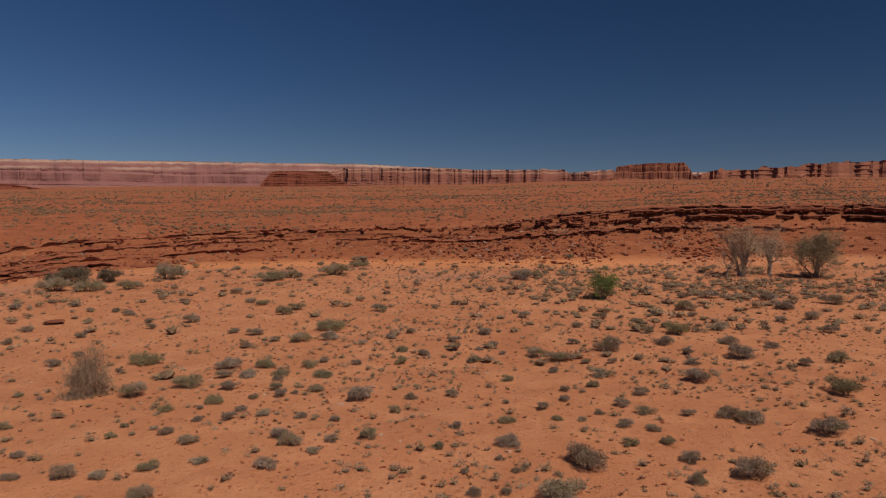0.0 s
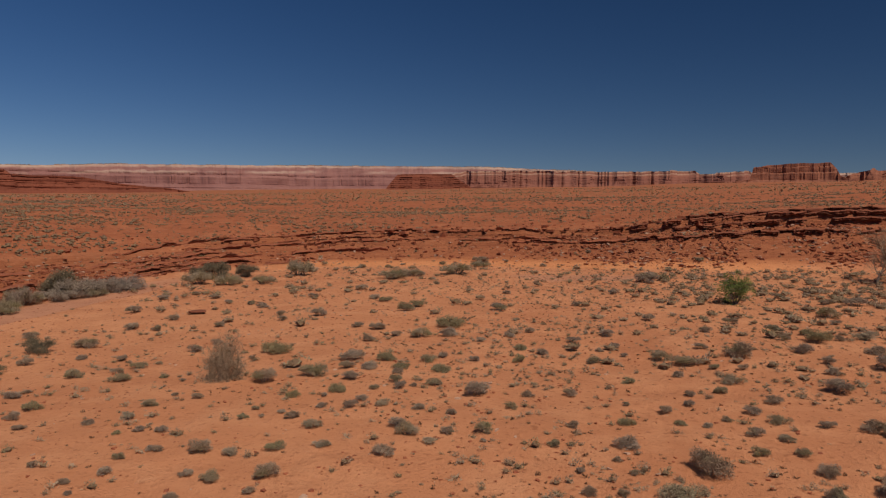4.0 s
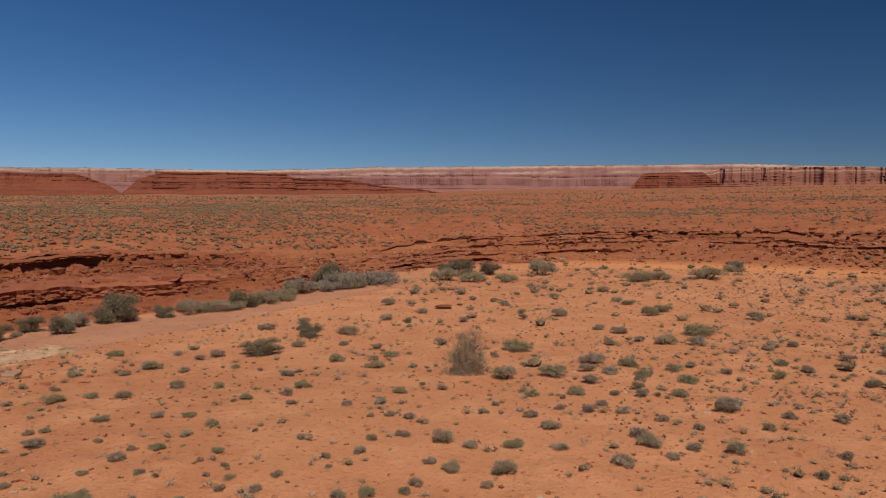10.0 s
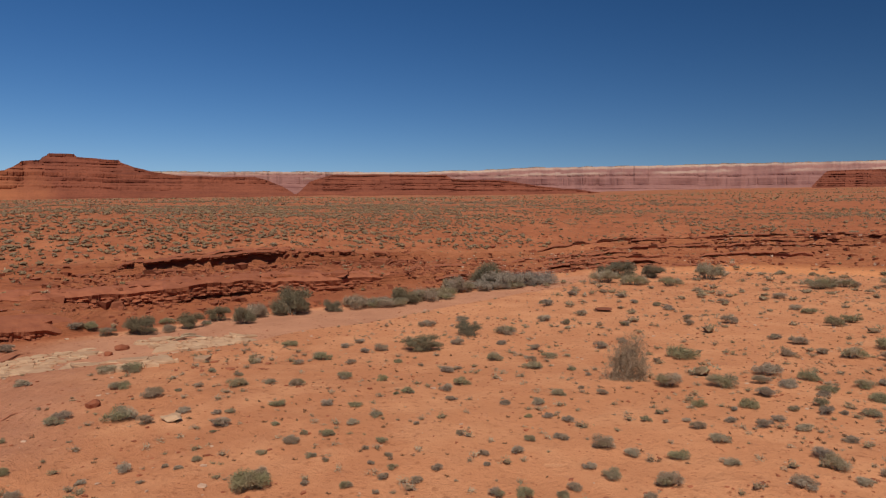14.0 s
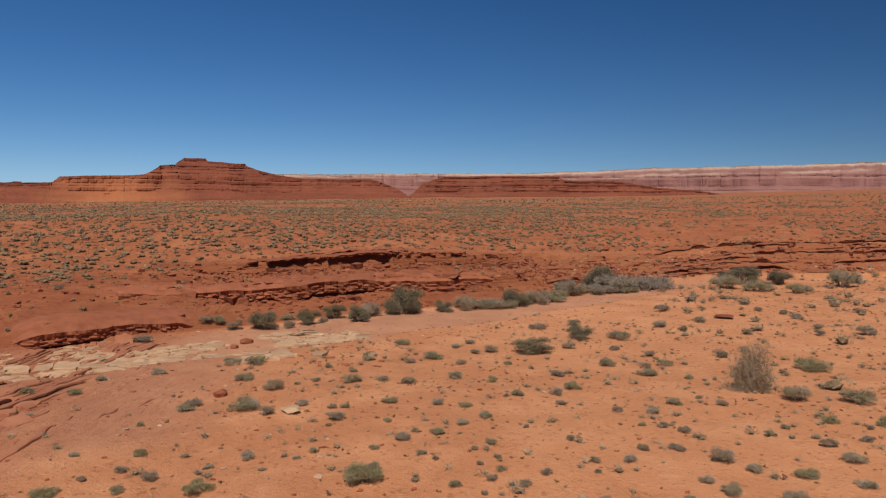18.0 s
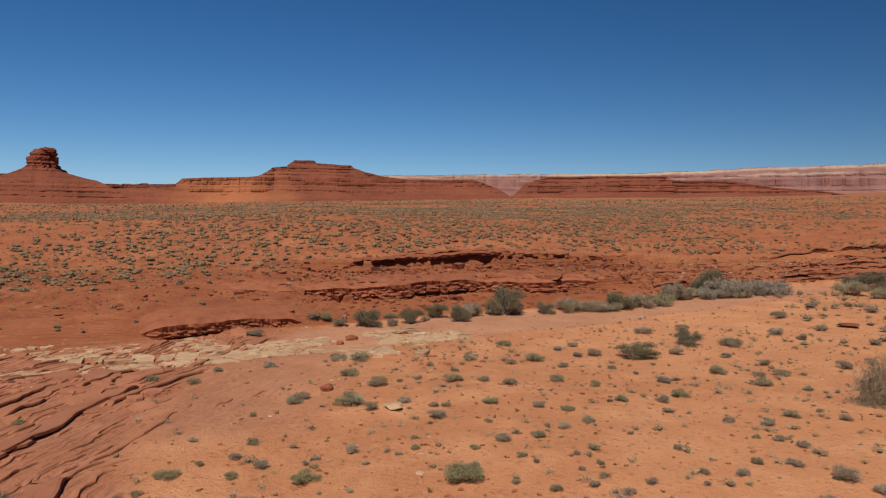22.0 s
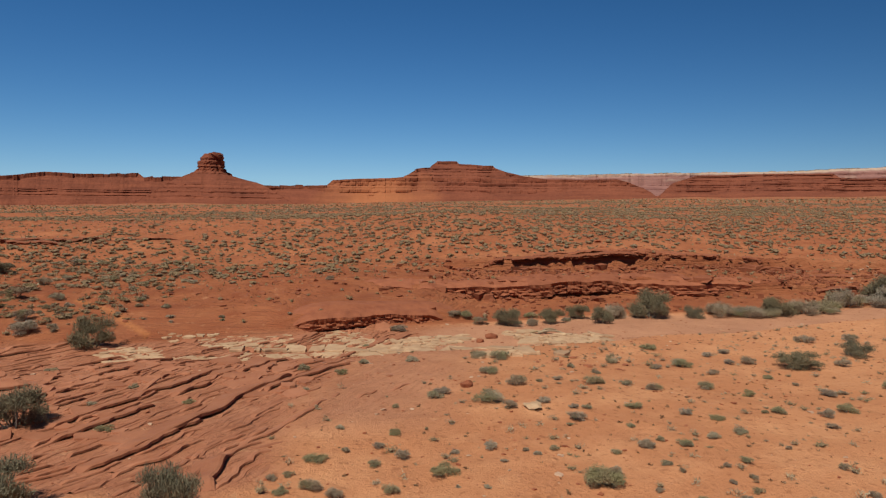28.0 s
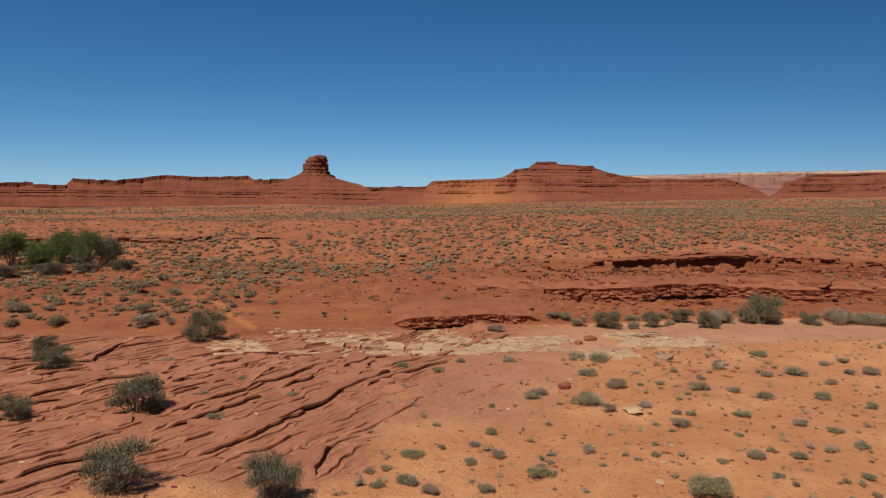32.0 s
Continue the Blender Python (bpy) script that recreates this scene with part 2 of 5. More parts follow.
PALE_BARK = rock_material("bleached_dead_wood", (0.27, 0.22, 0.17), (0.42, 0.35, 0.28), 5.0)
BARK = rock_material("grey_bark", (0.13, 0.10, 0.08), (0.26, 0.21, 0.17), 6.0)

# ---- ground: one sheet from under the camera to the horizon ----


def lattice(ix, iy, seed):
    h = (ix.astype(np.int64) * 374761393 + iy.astype(np.int64) * 668265263 + seed * 974711) & 0xFFFFFFFF
    h = ((h ^ (h >> 13)) * 1274126177) & 0xFFFFFFFF
    return ((h ^ (h >> 16)) & 0xFFFF) / 65535.0


def vnoise(x, y, seed=0):
    x, y = np.asarray(x, float), np.asarray(y, float)
    ix, iy = np.floor(x), np.floor(y)
    u, v = x - ix, y - iy
    u, v = u * u * (3 - 2 * u), v * v * (3 - 2 * v)
    a, b = lattice(ix, iy, seed), lattice(ix + 1, iy, seed)
    c, d = lattice(ix, iy + 1, seed), lattice(ix + 1, iy + 1, seed)
    return (a + (b - a) * u) * (1 - v) + (c + (d - c) * u) * v


def fbm(x, y, octaves=4, seed=0, gain=0.5):
    """Rough noise round zero, about -1 to 1."""
    x, y = np.asarray(x, float), np.asarray(y, float)
    total, amp, size = 0.0, 1.0, 0.0
    for k in range(octaves):
        total = total + amp * (vnoise(x * 2.03**k + 17.3 * k, y * 2.03**k - 9.1 * k, seed + k) * 2 - 1)
        size, amp = size + amp, amp * gain
    return total / size * 1.6


def step(a, b, x):
    q = np.clip((x - a) / (b - a), 0, 1)
    return q * q * (3 - 2 * q)


def curve(*nodes):
    """A smooth line over the bearing, from pairs of bearing and value."""
    bs, vs = zip(*sorted(nodes))
    grid = np.arange(-200, 200.5, 0.5)
    flat = np.interp(grid, bs, vs)
    kernel = np.hanning(9)
    soft = np.convolve(np.pad(flat, 4, mode="edge"), kernel / kernel.sum(), "valid")
    return lambda b: np.interp(b, grid, soft)


# the foot of the far bank of the dry wash: its distance and height by bearing
BASE_Z = curve((180, 0), (60, 0.3), (30, 0.3), (10, 0), (-10, -0.3), (-28, -0.7), (-40, -1.2), (-110, -1.2), (-130, -0.6), (-180, 0))
BASE_R = curve((180, 90), (60, 98), (30, 108), (20, 94), (10, 90), (0, 90), (-10, 94), (-20, 95), (-29, 88), (-34, 80), (-38, 73), (-42, 67.5),
               (-46, 63.5), (-50, 60.5), (-55, 56.5), (-60, 54.5), (-65, 53), (-70, 52), (-75, 51), (-80, 50), (-85, 50), (-92, 51), (-100, 53), (-108, 56), (-130, 70), (-180, 90))
# near edge of the sandy wash floor
WASH_R = curve((180, 90), (-25, 90), (-30, 79), (-33, 70), (-37.4, 64), (-41.6, 58), (-45.7, 52.5), (-50, 50), (-57, 46), (-65, 43.5), (-72, 41), (-84, 40), (-95, 42), (-110, 45), (-180, 80))
# the rim above the bank: how far behind the foot and how high
RIM_S = curve((180, 16), (30, 18), (0, 15), (-25, 13), (-33, 20), (-45, 22), (-55, 19), (-66, 20), (-74, 24), (-85, 26), (-110, 30), (-180, 16))
RIM_DIP = curve((180, -0.4), (30, -0.3), (20, -0.4), (16, -0.55), (11.7, -0.9), (7.4, -1.3), (3, -1.85), (-2, -2.0), (-10, -2.15), (-15, -2.35), (-19, -2.6), (-24, -2.85), (-28, -3.1),
                (-33, -3.9), (-40, -4.1), (-48, -4.1), (-55, -4.0), (-61, -4.3), (-66, -4.55), (-74, -5.0), (-85, -5.2), (-97, -5.0), (-110, -4.5), (-180, -0.4))
# the plain behind the rim and its height far off
SHELF_Z = curve((180, 8), (30, 9.5), (10, 7.6), (0, 6.8), (-15, 6.2), (-30, 5.9), (-45, 5.9), (-58, 6.1), (-68, 6.2), (-80, 5.4), (-95, 4.6), (-110, 4.2), (-180, 8))
FAR_DIP = curve((180, 1.0), (25, 1.8), (10, 1.6), (3, 1.35), (-15, 1.05), (-25, 0.9), (-37, 0.58), (-55, 0.35), (-70, 0.02), (-80, -0.2), (-92, -0.25), (-107, -0.5), (-180, 1.0))
# how much of the two-ledge profile the bank has
TWO_LEDGES = curve((180, 0), (-38, 0), (-46, 1), (-66, 1), (-72, 0.35), (-80, 0.1), (-90, 0), (-180, 0))
LOW_LEDGE = curve((180, 0), (-65, 0), (-69, 1), (-80, 1), (-83, 0), (-180, 0))
SMOOTH = curve((180, 0), (-66, 0), (-71, 0.6), (-78, 1), (-180, 1))


def polar(x, y):
    return np.degrees(np.arctan2(x, y)), np.hypot(x, y)


def bank_profile(q, b):
    """The rise across the bank, from 0 at its foot to 1 at its rim."""
    one = np.interp(q, [0, 0.35, 0.60, 0.63, 0.88, 0.905, 1], [0, 0.22, 0.50, 0.60, 0.76, 0.97, 1])
    two = np.interp(q, [0, 0.40, 0.43, 0.905, 0.94, 1], [0, 0.20, 0.56, 0.65, 0.985, 1])
    easy = np.sqrt(q) * 0.45 + q * 0.55
    low = np.interp(q, [0, 0.05, 0.085, 0.2, 0.4, 0.65, 1], [0, 0.04, 0.48, 0.68, 0.83, 0.93, 1])
    w, s, lw = TWO_LEDGES(b), SMOOTH(b), LOW_LEDGE(b)
    return (one * (1 - w) + two * w) * (1 - s) + (easy * (1 - lw) + low * lw) * s


def streak_mask(x, y):
    """Bare ribbed slickrock beside the wash."""
    b, r = polar(x, y)
    wob = fbm(x * 0.2, y * 0.2, 3, 51)
    side = step(-75, -80, b + 1.3 * wob - 0.35 * (r - 34))
    return side * step(19.5, 21.5, r + 1.5 * wob) * step(BASE_R(b) + 0.5, BASE_R(b) - 2.0, r + 1.5 * wob)


def hardpan(x, y):
    """Smooth bare pan between the slickrock and the scrub."""
    b, r = polar(x, y)
    wob = fbm(x * 0.15, y * 0.15, 3, 57)
    return step(-63, -74, b + 2.5 * wob - 0.35 * (r - 34)) * step(22, 27, r + wob) * step(WASH_R(b) + 1.5, WASH_R(b) - 0.5, r)


def trail(x, y):
    """A thin worn track down the slope to the wash."""
    u = np.clip((x + 62.3) / 11.9, 0, 1)
    d = np.hypot(x - (-62.3 + 11.9 * u), y - (-7.3 + 5.9 * u + 0.5 * np.sin(u * 5)))
    return step(0.45, 0.15, d)


def height(x, y):
    """The ground's height at points of the plan, and masks of what covers it."""
    b, r = polar(x, y)
    wob = fbm(x * 0.06, y * 0.06, 3, 3)
    rb = BASE_R(b) + 1.6 * wob
    zb, s1 = BASE_Z(b), RIM_S(b)
    rim = BASE_R(b) + s1
    zr = EYE + rim * np.tan(np.radians(RIM_DIP(b)))
    # the near flat, down to the wash
    wr = WASH_R(b) + 1.2 * fbm(x * 0.12, y * 0.12, 2, 8)
    near = zb * 0.45 * step(18, 45, r) + zb * 0.55 * step(wr - 2.5, wr + 1.5, r)
    near = near + 0.16 * fbm(x * 0.12, y * 0.12, 3, 5) + 0.05 * fbm(x * 0.9, y * 0.9, 3, 6)
    wash = step(wr - 0.8, wr + 0.8, r) * step(rb + 1.0, rb - 1.0, r) * step(-27, -33, b) * step(-90, -80, b)
    near = near - wash * 0.1 * fbm(x * 0.9, y * 0.9, 3, 6) * 0.4
    # the bank
    q = np.clip((r - rb) / (rim + 1.6 * wob - rb), 0, 1)
    bank = zb + (zr - zb) * bank_profile(q, b)
    on_bank = step(rb - 0.5, rb + 1.0, r) * step(rim + 6, rim, r)
    layer = 0.36
    k = np.floor(bank / layer + 0.3 * wob)
    fr = bank / layer + 0.3 * wob - k
    stepped = (k + step(0.25, 0.7, fr) - 0.3 * wob) * layer
    bank = bank + (stepped - bank) * on_bank * 0.75 * (1 - 0.75 * SMOOTH(b)) * step(0.25, 0.5, q)
    # the plain behind
    rs, zs = rim + 50, SHELF_Z(b)
    zf = EYE + 1300 * np.tan(np.radians(FAR_DIP(b)))
    up = zr + (zs - zr) * (1 - (1 - np.clip((r - rim) / 50, 0, 1)) ** 1.7)
    roll = step(rim + 5, rim + 60, r)
    plain = np.where(r < rs, up, zs + (zf - zs) * np.clip((r - rs) / (1300 - rs), 0, None))
    plain = plain + roll * (0.5 * fbm(x * 0.03, y * 0.03, 3, 21) + np.minimum(r * 0.0022, 3) * fbm(x * 0.006, y * 0.006, 3, 22))
    plain = plain + 0.12 * fbm(x * 0.25, y * 0.25, 3, 23) * step(rim, rim + 4, r)
    t = step(rim - 0.3, rim + 1.5, r)
    z = np.where(r < rb, near, bank * (1 - t) + plain * t)
    rough = step(0.1, 0.4, q) * on_bank
    z = z + rough * 0.16 * fbm(x * 1.1, y * 1.1, 3, 31) * (1 - 0.25 * SMOOTH(b))
    # slickrock ribs
    rock = streak_mask(x, y)
    z = z - rock * 0.12
    upland = step(rim - 2, rim + 3, r)
    soft_foot = np.maximum(SMOOTH(b), step(-30, -40, b))
    bankm = on_bank * step(0.12 - 0.12 * soft_foot, 0.3 - 0.27 * soft_foot, q) * (1 - upland * (1 - 0.6 * SMOOTH(b)))
    bankm = np.maximum(bankm, SMOOTH(b) * step(BASE_R(b) - 6, BASE_R(b) - 3, r) * (r < rim) * (1 - 0.6 * upland))
    bankm = bankm * (0.82 + 0.18 * step(-36, -46, b))
    sand = on_bank * step(0.42, 0.1, q) * step(-26, -18, b) * step(20, 14, b) * 0.4
    gravel = 0.85 * step(1.15, 0.75, np.hypot((x - 1.6) / 7.5, (y - 78) / 2.4) + 0.35 * fbm(x * 0.3, y * 0.3, 3, 58))
    wash = np.maximum(wash, gravel)
    sand = np.maximum(sand, 0.38 * trail(x, y))
    return z, {"wash": np.maximum(wash, 0.75 * hardpan(x, y)) * (1 - rock), "rock": np.maximum(rock, 0.55 * hardpan(x, y)), "bank": bankm, "upland": upland, "sand": sand, "remote": step(260, 480, r)}


def bank_r(b, q):
    """The distance at which the bank has risen by the fraction q across its width."""
    r = BASE_R(b) + q * RIM_S(b)
    t = np.radians(b)
    return r + 1.6 * fbm(r * np.sin(t) * 0.06, r * np.cos(t) * 0.06, 3, 3)


def ground_z(x, y):
    return float(height(np.array([x], float), np.array([y], float))[0][0])


def build_ground():
    fine = np.arange(-116, 40.01, 0.25)
    bearings = np.concatenate([np.arange(-180, -116, 4.0), fine, np.arange(44, 180, 4.0)])
    radii = np.concatenate([[0.5, 2, 4, 6, 8, 10, 12, 14], np.arange(15, 46, 0.42), np.arange(46, 112, 0.38), np.arange(112, 262, 2.0),
                            262 * 1.034 ** np.arange(49), np.linspace(1400, 4700, 12)])
    bb, rr = np.meshgrid(np.radians(bearings), radii)
    x, y = rr * np.sin(bb), rr * np.cos(bb)
    z, masks = height(x.ravel(), y.ravel())
    n, c = rr.shape
    co = np.stack([x.ravel(), y.ravel(), z], 1)
    i, j = np.meshgrid(np.arange(n - 1), np.arange(c), indexing="ij")
    j2 = (j + 1) % c
    quads = np.stack([i * c + j, (i + 1) * c + j, (i + 1) * c + j2, i * c + j2], -1).reshape(-1, 4)
    me = bpy.data.meshes.new("ground")
    me.vertices.add(len(co) + 1)
    me.vertices.foreach_set("co", np.vstack([co, [[0, 0, co[0, 2]]]]).ravel())
    fan = np.stack([np.full(c, len(co)), np.arange(c), (np.arange(c) + 1) % c], 1)
    me.loops.add(quads.size + fan.size)
    me.loops.foreach_set("vertex_index", np.concatenate([quads.ravel(), fan.ravel()]))
    me.polygons.add(len(quads) + c)
    me.polygons.foreach_set("loop_start", np.concatenate([np.arange(len(quads)) * 4, quads.size + np.arange(c) * 3]))
    me.polygons.foreach_set("use_smooth", np.ones(len(quads) + c, bool))
    me.update(calc_edges=True)
    me.flip_normals()
    for key, m in masks.items():
        a = me.attributes.new(key, "FLOAT", "POINT")
        a.data.foreach_set("value", np.append(m, 0).astype(np.float32))
    me.materials.append(GROUND)
    return tagged(new("ground", me), "red sandy desert floor with a dry wash, bank and plain", "ground", kind="structure")


ground = build_ground()

# ---- mesas, buttes and the far plateau ----


def mesh_from(name, co, faces, material, smooth=True):
    me = bpy.data.meshes.new(name)
    me.from_pydata(co, [], faces)
    me.polygons.foreach_set("use_smooth", [smooth] * len(me.polygons))
    me.materials.append(material)
    me.update()
    return me


def band(lo, hi, h, soft=0.8):
    return step(lo - soft, lo + soft, h) * step(hi + soft, hi - soft, h)


def mesa(name, distance, foot, nodes, beds, material, label, cap=6.0, soft=1.7, gully=10.0, blocks=(30, 8.0), joints=(9, 2.0), lip=1.2, ragged=1.0, teeth=0.0, depth=160, seed=1, detail=0.05, dh=1.2, scree=14.0, apron=0.0, alcove=0.0, sheer=0.2, spurs=(100, 0.0), category="mesa"):
    """A mesa whose crest follows nodes of (bearing, dip above eye level). beds: heights over the foot of the hard beds, which stand as
    small cliffs over softer slopes; cap: the hard bed that follows the crest. blocks and joints: width and depth of the large
    buttresses and of the small upright blocks into which the hard beds are broken."""
    bs = np.arange(nodes[0][0], nodes[-1][0] + detail, detail)
    arc = np.radians(bs) * distance
    o = arc * 0
    slope = np.tan(np.radians(np.interp(bs, *zip(*nodes)))) + ragged / distance * fbm(arc * 0.03, o + seed, 4, seed)
    cell = lambda width, k: lattice(np.floor(arc / width + 2.2 * vnoise(arc / width * 0.4, o + k, seed + k)), o + k, seed)
    slope = slope + teeth / distance * np.maximum(0, cell(16, 50) - 0.45) * step(0.35, 0.55, vnoise(arc * 0.012, o, seed + 51))
    big = blocks[1] * (cell(blocks[0], 3) + 0.4 * cell(blocks[0] * 0.37, 4))
    r = distance + gully * fbm(arc * min(0.012, 0.2 / gully), o + seed * 3.1, 3, seed + 5)
    top = (EYE + (distance + gully + 2 * spurs[1] + 0.8 * soft * 100) * slope - foot).max() + 8
    wave = 1.2 * fbm(arc * 0.006, o + 3, 2, seed + 15) + 0.5 * fbm(arc * 0.05, o + 5, 2, seed + 16)
    level_top = step(0.42, 0.25, np.abs(np.gradient(distance * np.tan(np.radians(np.interp(bs, *zip(*nodes)))), arc)))
    cover = apron * (0.35 + 1.1 * vnoise(arc * 0.006, o + 9, seed + 18) + 0.25 * vnoise(arc * 0.05, o + 2, seed + 19))
    cave = alcove * (0.6 + 0.5 * cell(11, 62))
    rows, last = [], None
    for h in np.arange(-6.0, top + dh, dh):
        below = EYE + r * slope - foot - h
        hard, number, jut = 0 * o, 0, 0 * o + 1
        for k, (lo, hi) in enumerate(beds):
            one = band(lo, hi, h + wave, dh * 0.35) * (0.75 + 0.25 * step(0.3, 0.5, vnoise(arc * 0.02, o + k * 3, seed + 70 + k)))
            one = one * step(cover - 2, cover + 2, h) if apron else one
            jut = np.where(one > hard, min(1.0, (hi - lo) / 3.5), jut)
            hard = np.maximum(hard, one)
            number = k + 1 if lo - 1 < h < hi + 1 else number
        crown = step(cap * 1.15, cap * 0.85, below + cap * 0.3 * (cell(22, 33) - 0.5)) * level_top if cap else 0 * o
        number = np.where(crown > hard, 40, number)
        jut = np.where(crown > hard, 1.0, jut)
        hard = np.maximum(hard, crown)
        r = r + np.where(below > 0, dh * (soft * (1 - hard) + 0.05 * hard), 0.3)
        vary = 0.3 + 1.2 * vnoise(arc * 0.014, o + number * 2.3, seed + 45)
        split = vary * joints[1] * (lattice(np.floor(arc / joints[0] + 2.5 * vnoise(arc / joints[0] * 0.35, o + number * 5.7, seed + 41)), o + number, seed + 42) - 0.5)
        split = split + 0.4 * joints[1] * (lattice(np.floor(arc / joints[0] * 2.6 + vnoise(arc * 0.3, o + h * 0.2, seed + 43)), o + number, seed + 44) - 0.5)
        gash = joints[1] * 1.2 * vary * step(0.92, 0.97, lattice(np.floor(arc / 3.5), o + number, seed + 46)) * hard
        out = r + hard * (np.where(number == 40, 0.5, 1.0) * split + np.where(number == 40, 0, gash) - lip * jut + cave * step(0.60, 0.64, 0.32 * cell(50, 61) + 0.5 * vnoise(arc * 0.018, o + h * 0.01, seed + 64) + 0.3 * vnoise(arc * 0.07, o + h * 0.09, seed + 63))) + big * step(scree * 0.5, scree * 1.2, h) * (sheer + (1 - sheer) * hard)
        out = out + (1 - hard) * 1.5 * fbm(arc * 0.10, o + h * 0.07, 4, seed + 47, 0.6)
        if spurs[1]:
            # pointed spurs, with bays between them that fill with talus towards the foot
            bend = arc / spurs[0] + 0.5 * fbm(arc / spurs[0] * 1.7, o, 3, seed + 82)
            bay = 2.0 * np.abs(fbm(bend, o + seed, 2, seed + 80)) + 0.6 * np.abs(fbm(bend * 3.3, o + seed, 2, seed + 81))
            out = out + spurs[1] * np.maximum(0, bay - 1.1 * max(0.0, 1 - h / (0.75 * top)))
        crest = EYE + out * slope
        z = foot + h + 0 * o
        if last is not None:
            out = np.where(z > crest, np.maximum(out, last), out)
            crest = EYE + out * slope
        rows.append((h, out, np.minimum(z, crest), crest))
        last = out
    h, out, z, crest = rows[-1]
    rows += [(h, out + depth, z, crest), (h, out + depth + 60, 0 * o + foot - 10, crest)]
    co = [np.stack([q * np.sin(np.radians(bs)), q * np.cos(np.radians(bs)), z], 1) for _, q, z, _ in rows]
    under = [crest - z for _, _, z, crest in rows]
    root = tagged(new(name), label, category)
    c, n = len(bs), len(rows)
    cut = max(2, sum(1 for row in rows if row[0] < scree))
    for part_name, lo, hi in (("scree_slope", 0, cut + 1), ("cliff_face", cut, n - 2), ("summit", n - 3, n)):
        i, j = np.meshgrid(np.arange(hi - lo - 1), np.arange(c - 1), indexing="ij")
        quads = np.stack([i * c + j, i * c + j + 1, (i + 1) * c + j + 1, (i + 1) * c + j], -1).reshape(-1, 4)
        me = mesh_from(part_name, np.concatenate(co[lo:hi]).tolist(), quads.tolist(), material, smooth=False)
        me.attributes.new("below_rim", "FLOAT", "POINT").data.foreach_set("value", np.concatenate(under[lo:hi]).astype(np.float32))
        ob = new(part_name, me)
        ob.parent = root
    return root


RED_BEDS = [(12, 13.5), (17, 18.2), (20.5, 24.5), (26, 27.2), (29.5, 31.5), (33.5, 38.5), (40.2, 41.4), (44, 46.5), (53, 54.2), (59, 61), (66, 67.2)]
RIDGE_BEDS = [(15, 16.5), (22, 24), (27, 28.5)]
PLATEAU = strata_material("pale_pink_plateau_sandstone", (0.20, 0.086, 0.076), (0.285, 0.138, 0.116), (0.43, 0.30, 0.23), 13, band=0.06, relief=0.9)
CLIFF_ROCK = strata_material("mauve_brown_cliff_sandstone", (0.165, 0.060, 0.044), (0.245, 0.098, 0.068), (0.42, 0.265, 0.185), 5, band=0.06)
mesa("far_plateau", 3300, 10, [(-92, 0.9), (-80, 1.0), (-70, 1.5), (-64, 2.15), (-62.5, 2.19), (-53, 2.37), (-44, 2.4), (-38.6, 2.59), (-34.3, 2.8), (-27, 2.9), (-19.5, 2.99), (-6.3, 3.0), (-1.6, 2.8), (3, 2.6), (10, 2.4), (34, 2.3)],
     [(46, 49), (64, 68), (84, 116), (126, 136)], PLATEAU, "long pale pink sandstone plateau with a buff cap on the horizon", cap=0, soft=1.4, gully=70, blocks=(190, 4), joints=(34, 3.0), lip=1.6, spurs=(440, 13), ragged=1.8, depth=400, seed=3, detail=0.07, dh=3.0, scree=40, sheer=0.9, category="plateau")
mesa("alcove_cliff", 2500, 60, [(-12, 2.0), (-9, 2.4), (-7.9, 2.6), (-4.75, 2.73), (1.5, 2.63), (7.3, 2.63), (9.48, 2.62), (9.9, 2.4), (11.6, 2.5), (13.3, 2.55), (13.7, 2.2), (19.4, 2.15), (34, 2.1)],
     [(8, 10), (14, 17), (22, 31), (34, 41), (44, 50)], CLIFF_ROCK, "brown sandstone cliffs cut by dark alcoves", cap=0, soft=1.5, gully=40, blocks=(60, 7), joints=(14, 2.0), lip=1.6, spurs=(130, 60), alcove=7, ragged=1.8, teeth=5, depth=200, seed=8, dh=1.8, sheer=0.8, scree=18, category="cliff")
mesa("red_butte", 2200, 52, [(-14.3, 1.3), (-13.9, 1.77), (-13.4, 2.34), (-11.6, 2.42), (-9.1, 2.42), (-8.7, 2.11), (-8.0, 1.64), (-7.3, 1.2)],
     [(4, 7), (10, 13), (16, 20), (23, 26), (29, 33), (36, 40)], MESA_RED, "low red layered sandstone butte", cap=5, gully=8, blocks=(40, 7), joints=(6, 2.4), lip=1.6, dh=1.3, scree=4, seed=11, category="butte")
mesa("block_butte", 1900, 58, [(11.0, 1.66), (13.3, 1.95), (13.55, 2.86), (14.5, 3.02), (18.5, 3.09), (18.9, 2.67), (19.15, 2.17), (20.4, 1.75)],
     [(9, 11), (15, 31), (33.5, 46)], MESA_DARK, "blocky brown sandstone butte with sheer fluted sides", cap=9, soft=1.1, gully=6, blocks=(30, 8), joints=(9, 2.6), lip=1.0, ragged=2.2, dh=1.2, scree=10, detail=0.04, seed=14, sheer=0.8, category="butte")
mesa("eastern_ridge", 2000, 62, [(19.2, 1.9), (19.8, 2.25), (20.9, 2.48), (21.08, 2.64), (21.35, 2.48), (23.5, 2.49), (23.9, 2.68), (26.3, 2.64), (27.0, 2.82), (29.3, 2.92), (36, 3.0)],
     [(8, 10), (14, 22), (25, 34), (37, 45)], MESA_DARK, "long brown sandstone ridge with broken pinnacles", cap=0, soft=1.1, gully=24, blocks=(60, 8), joints=(12, 2.2), lip=1.8, spurs=(120, 48), alcove=7, ragged=1.6, teeth=5, dh=1.4, scree=14, seed=17, sheer=0.8, category="ridge")
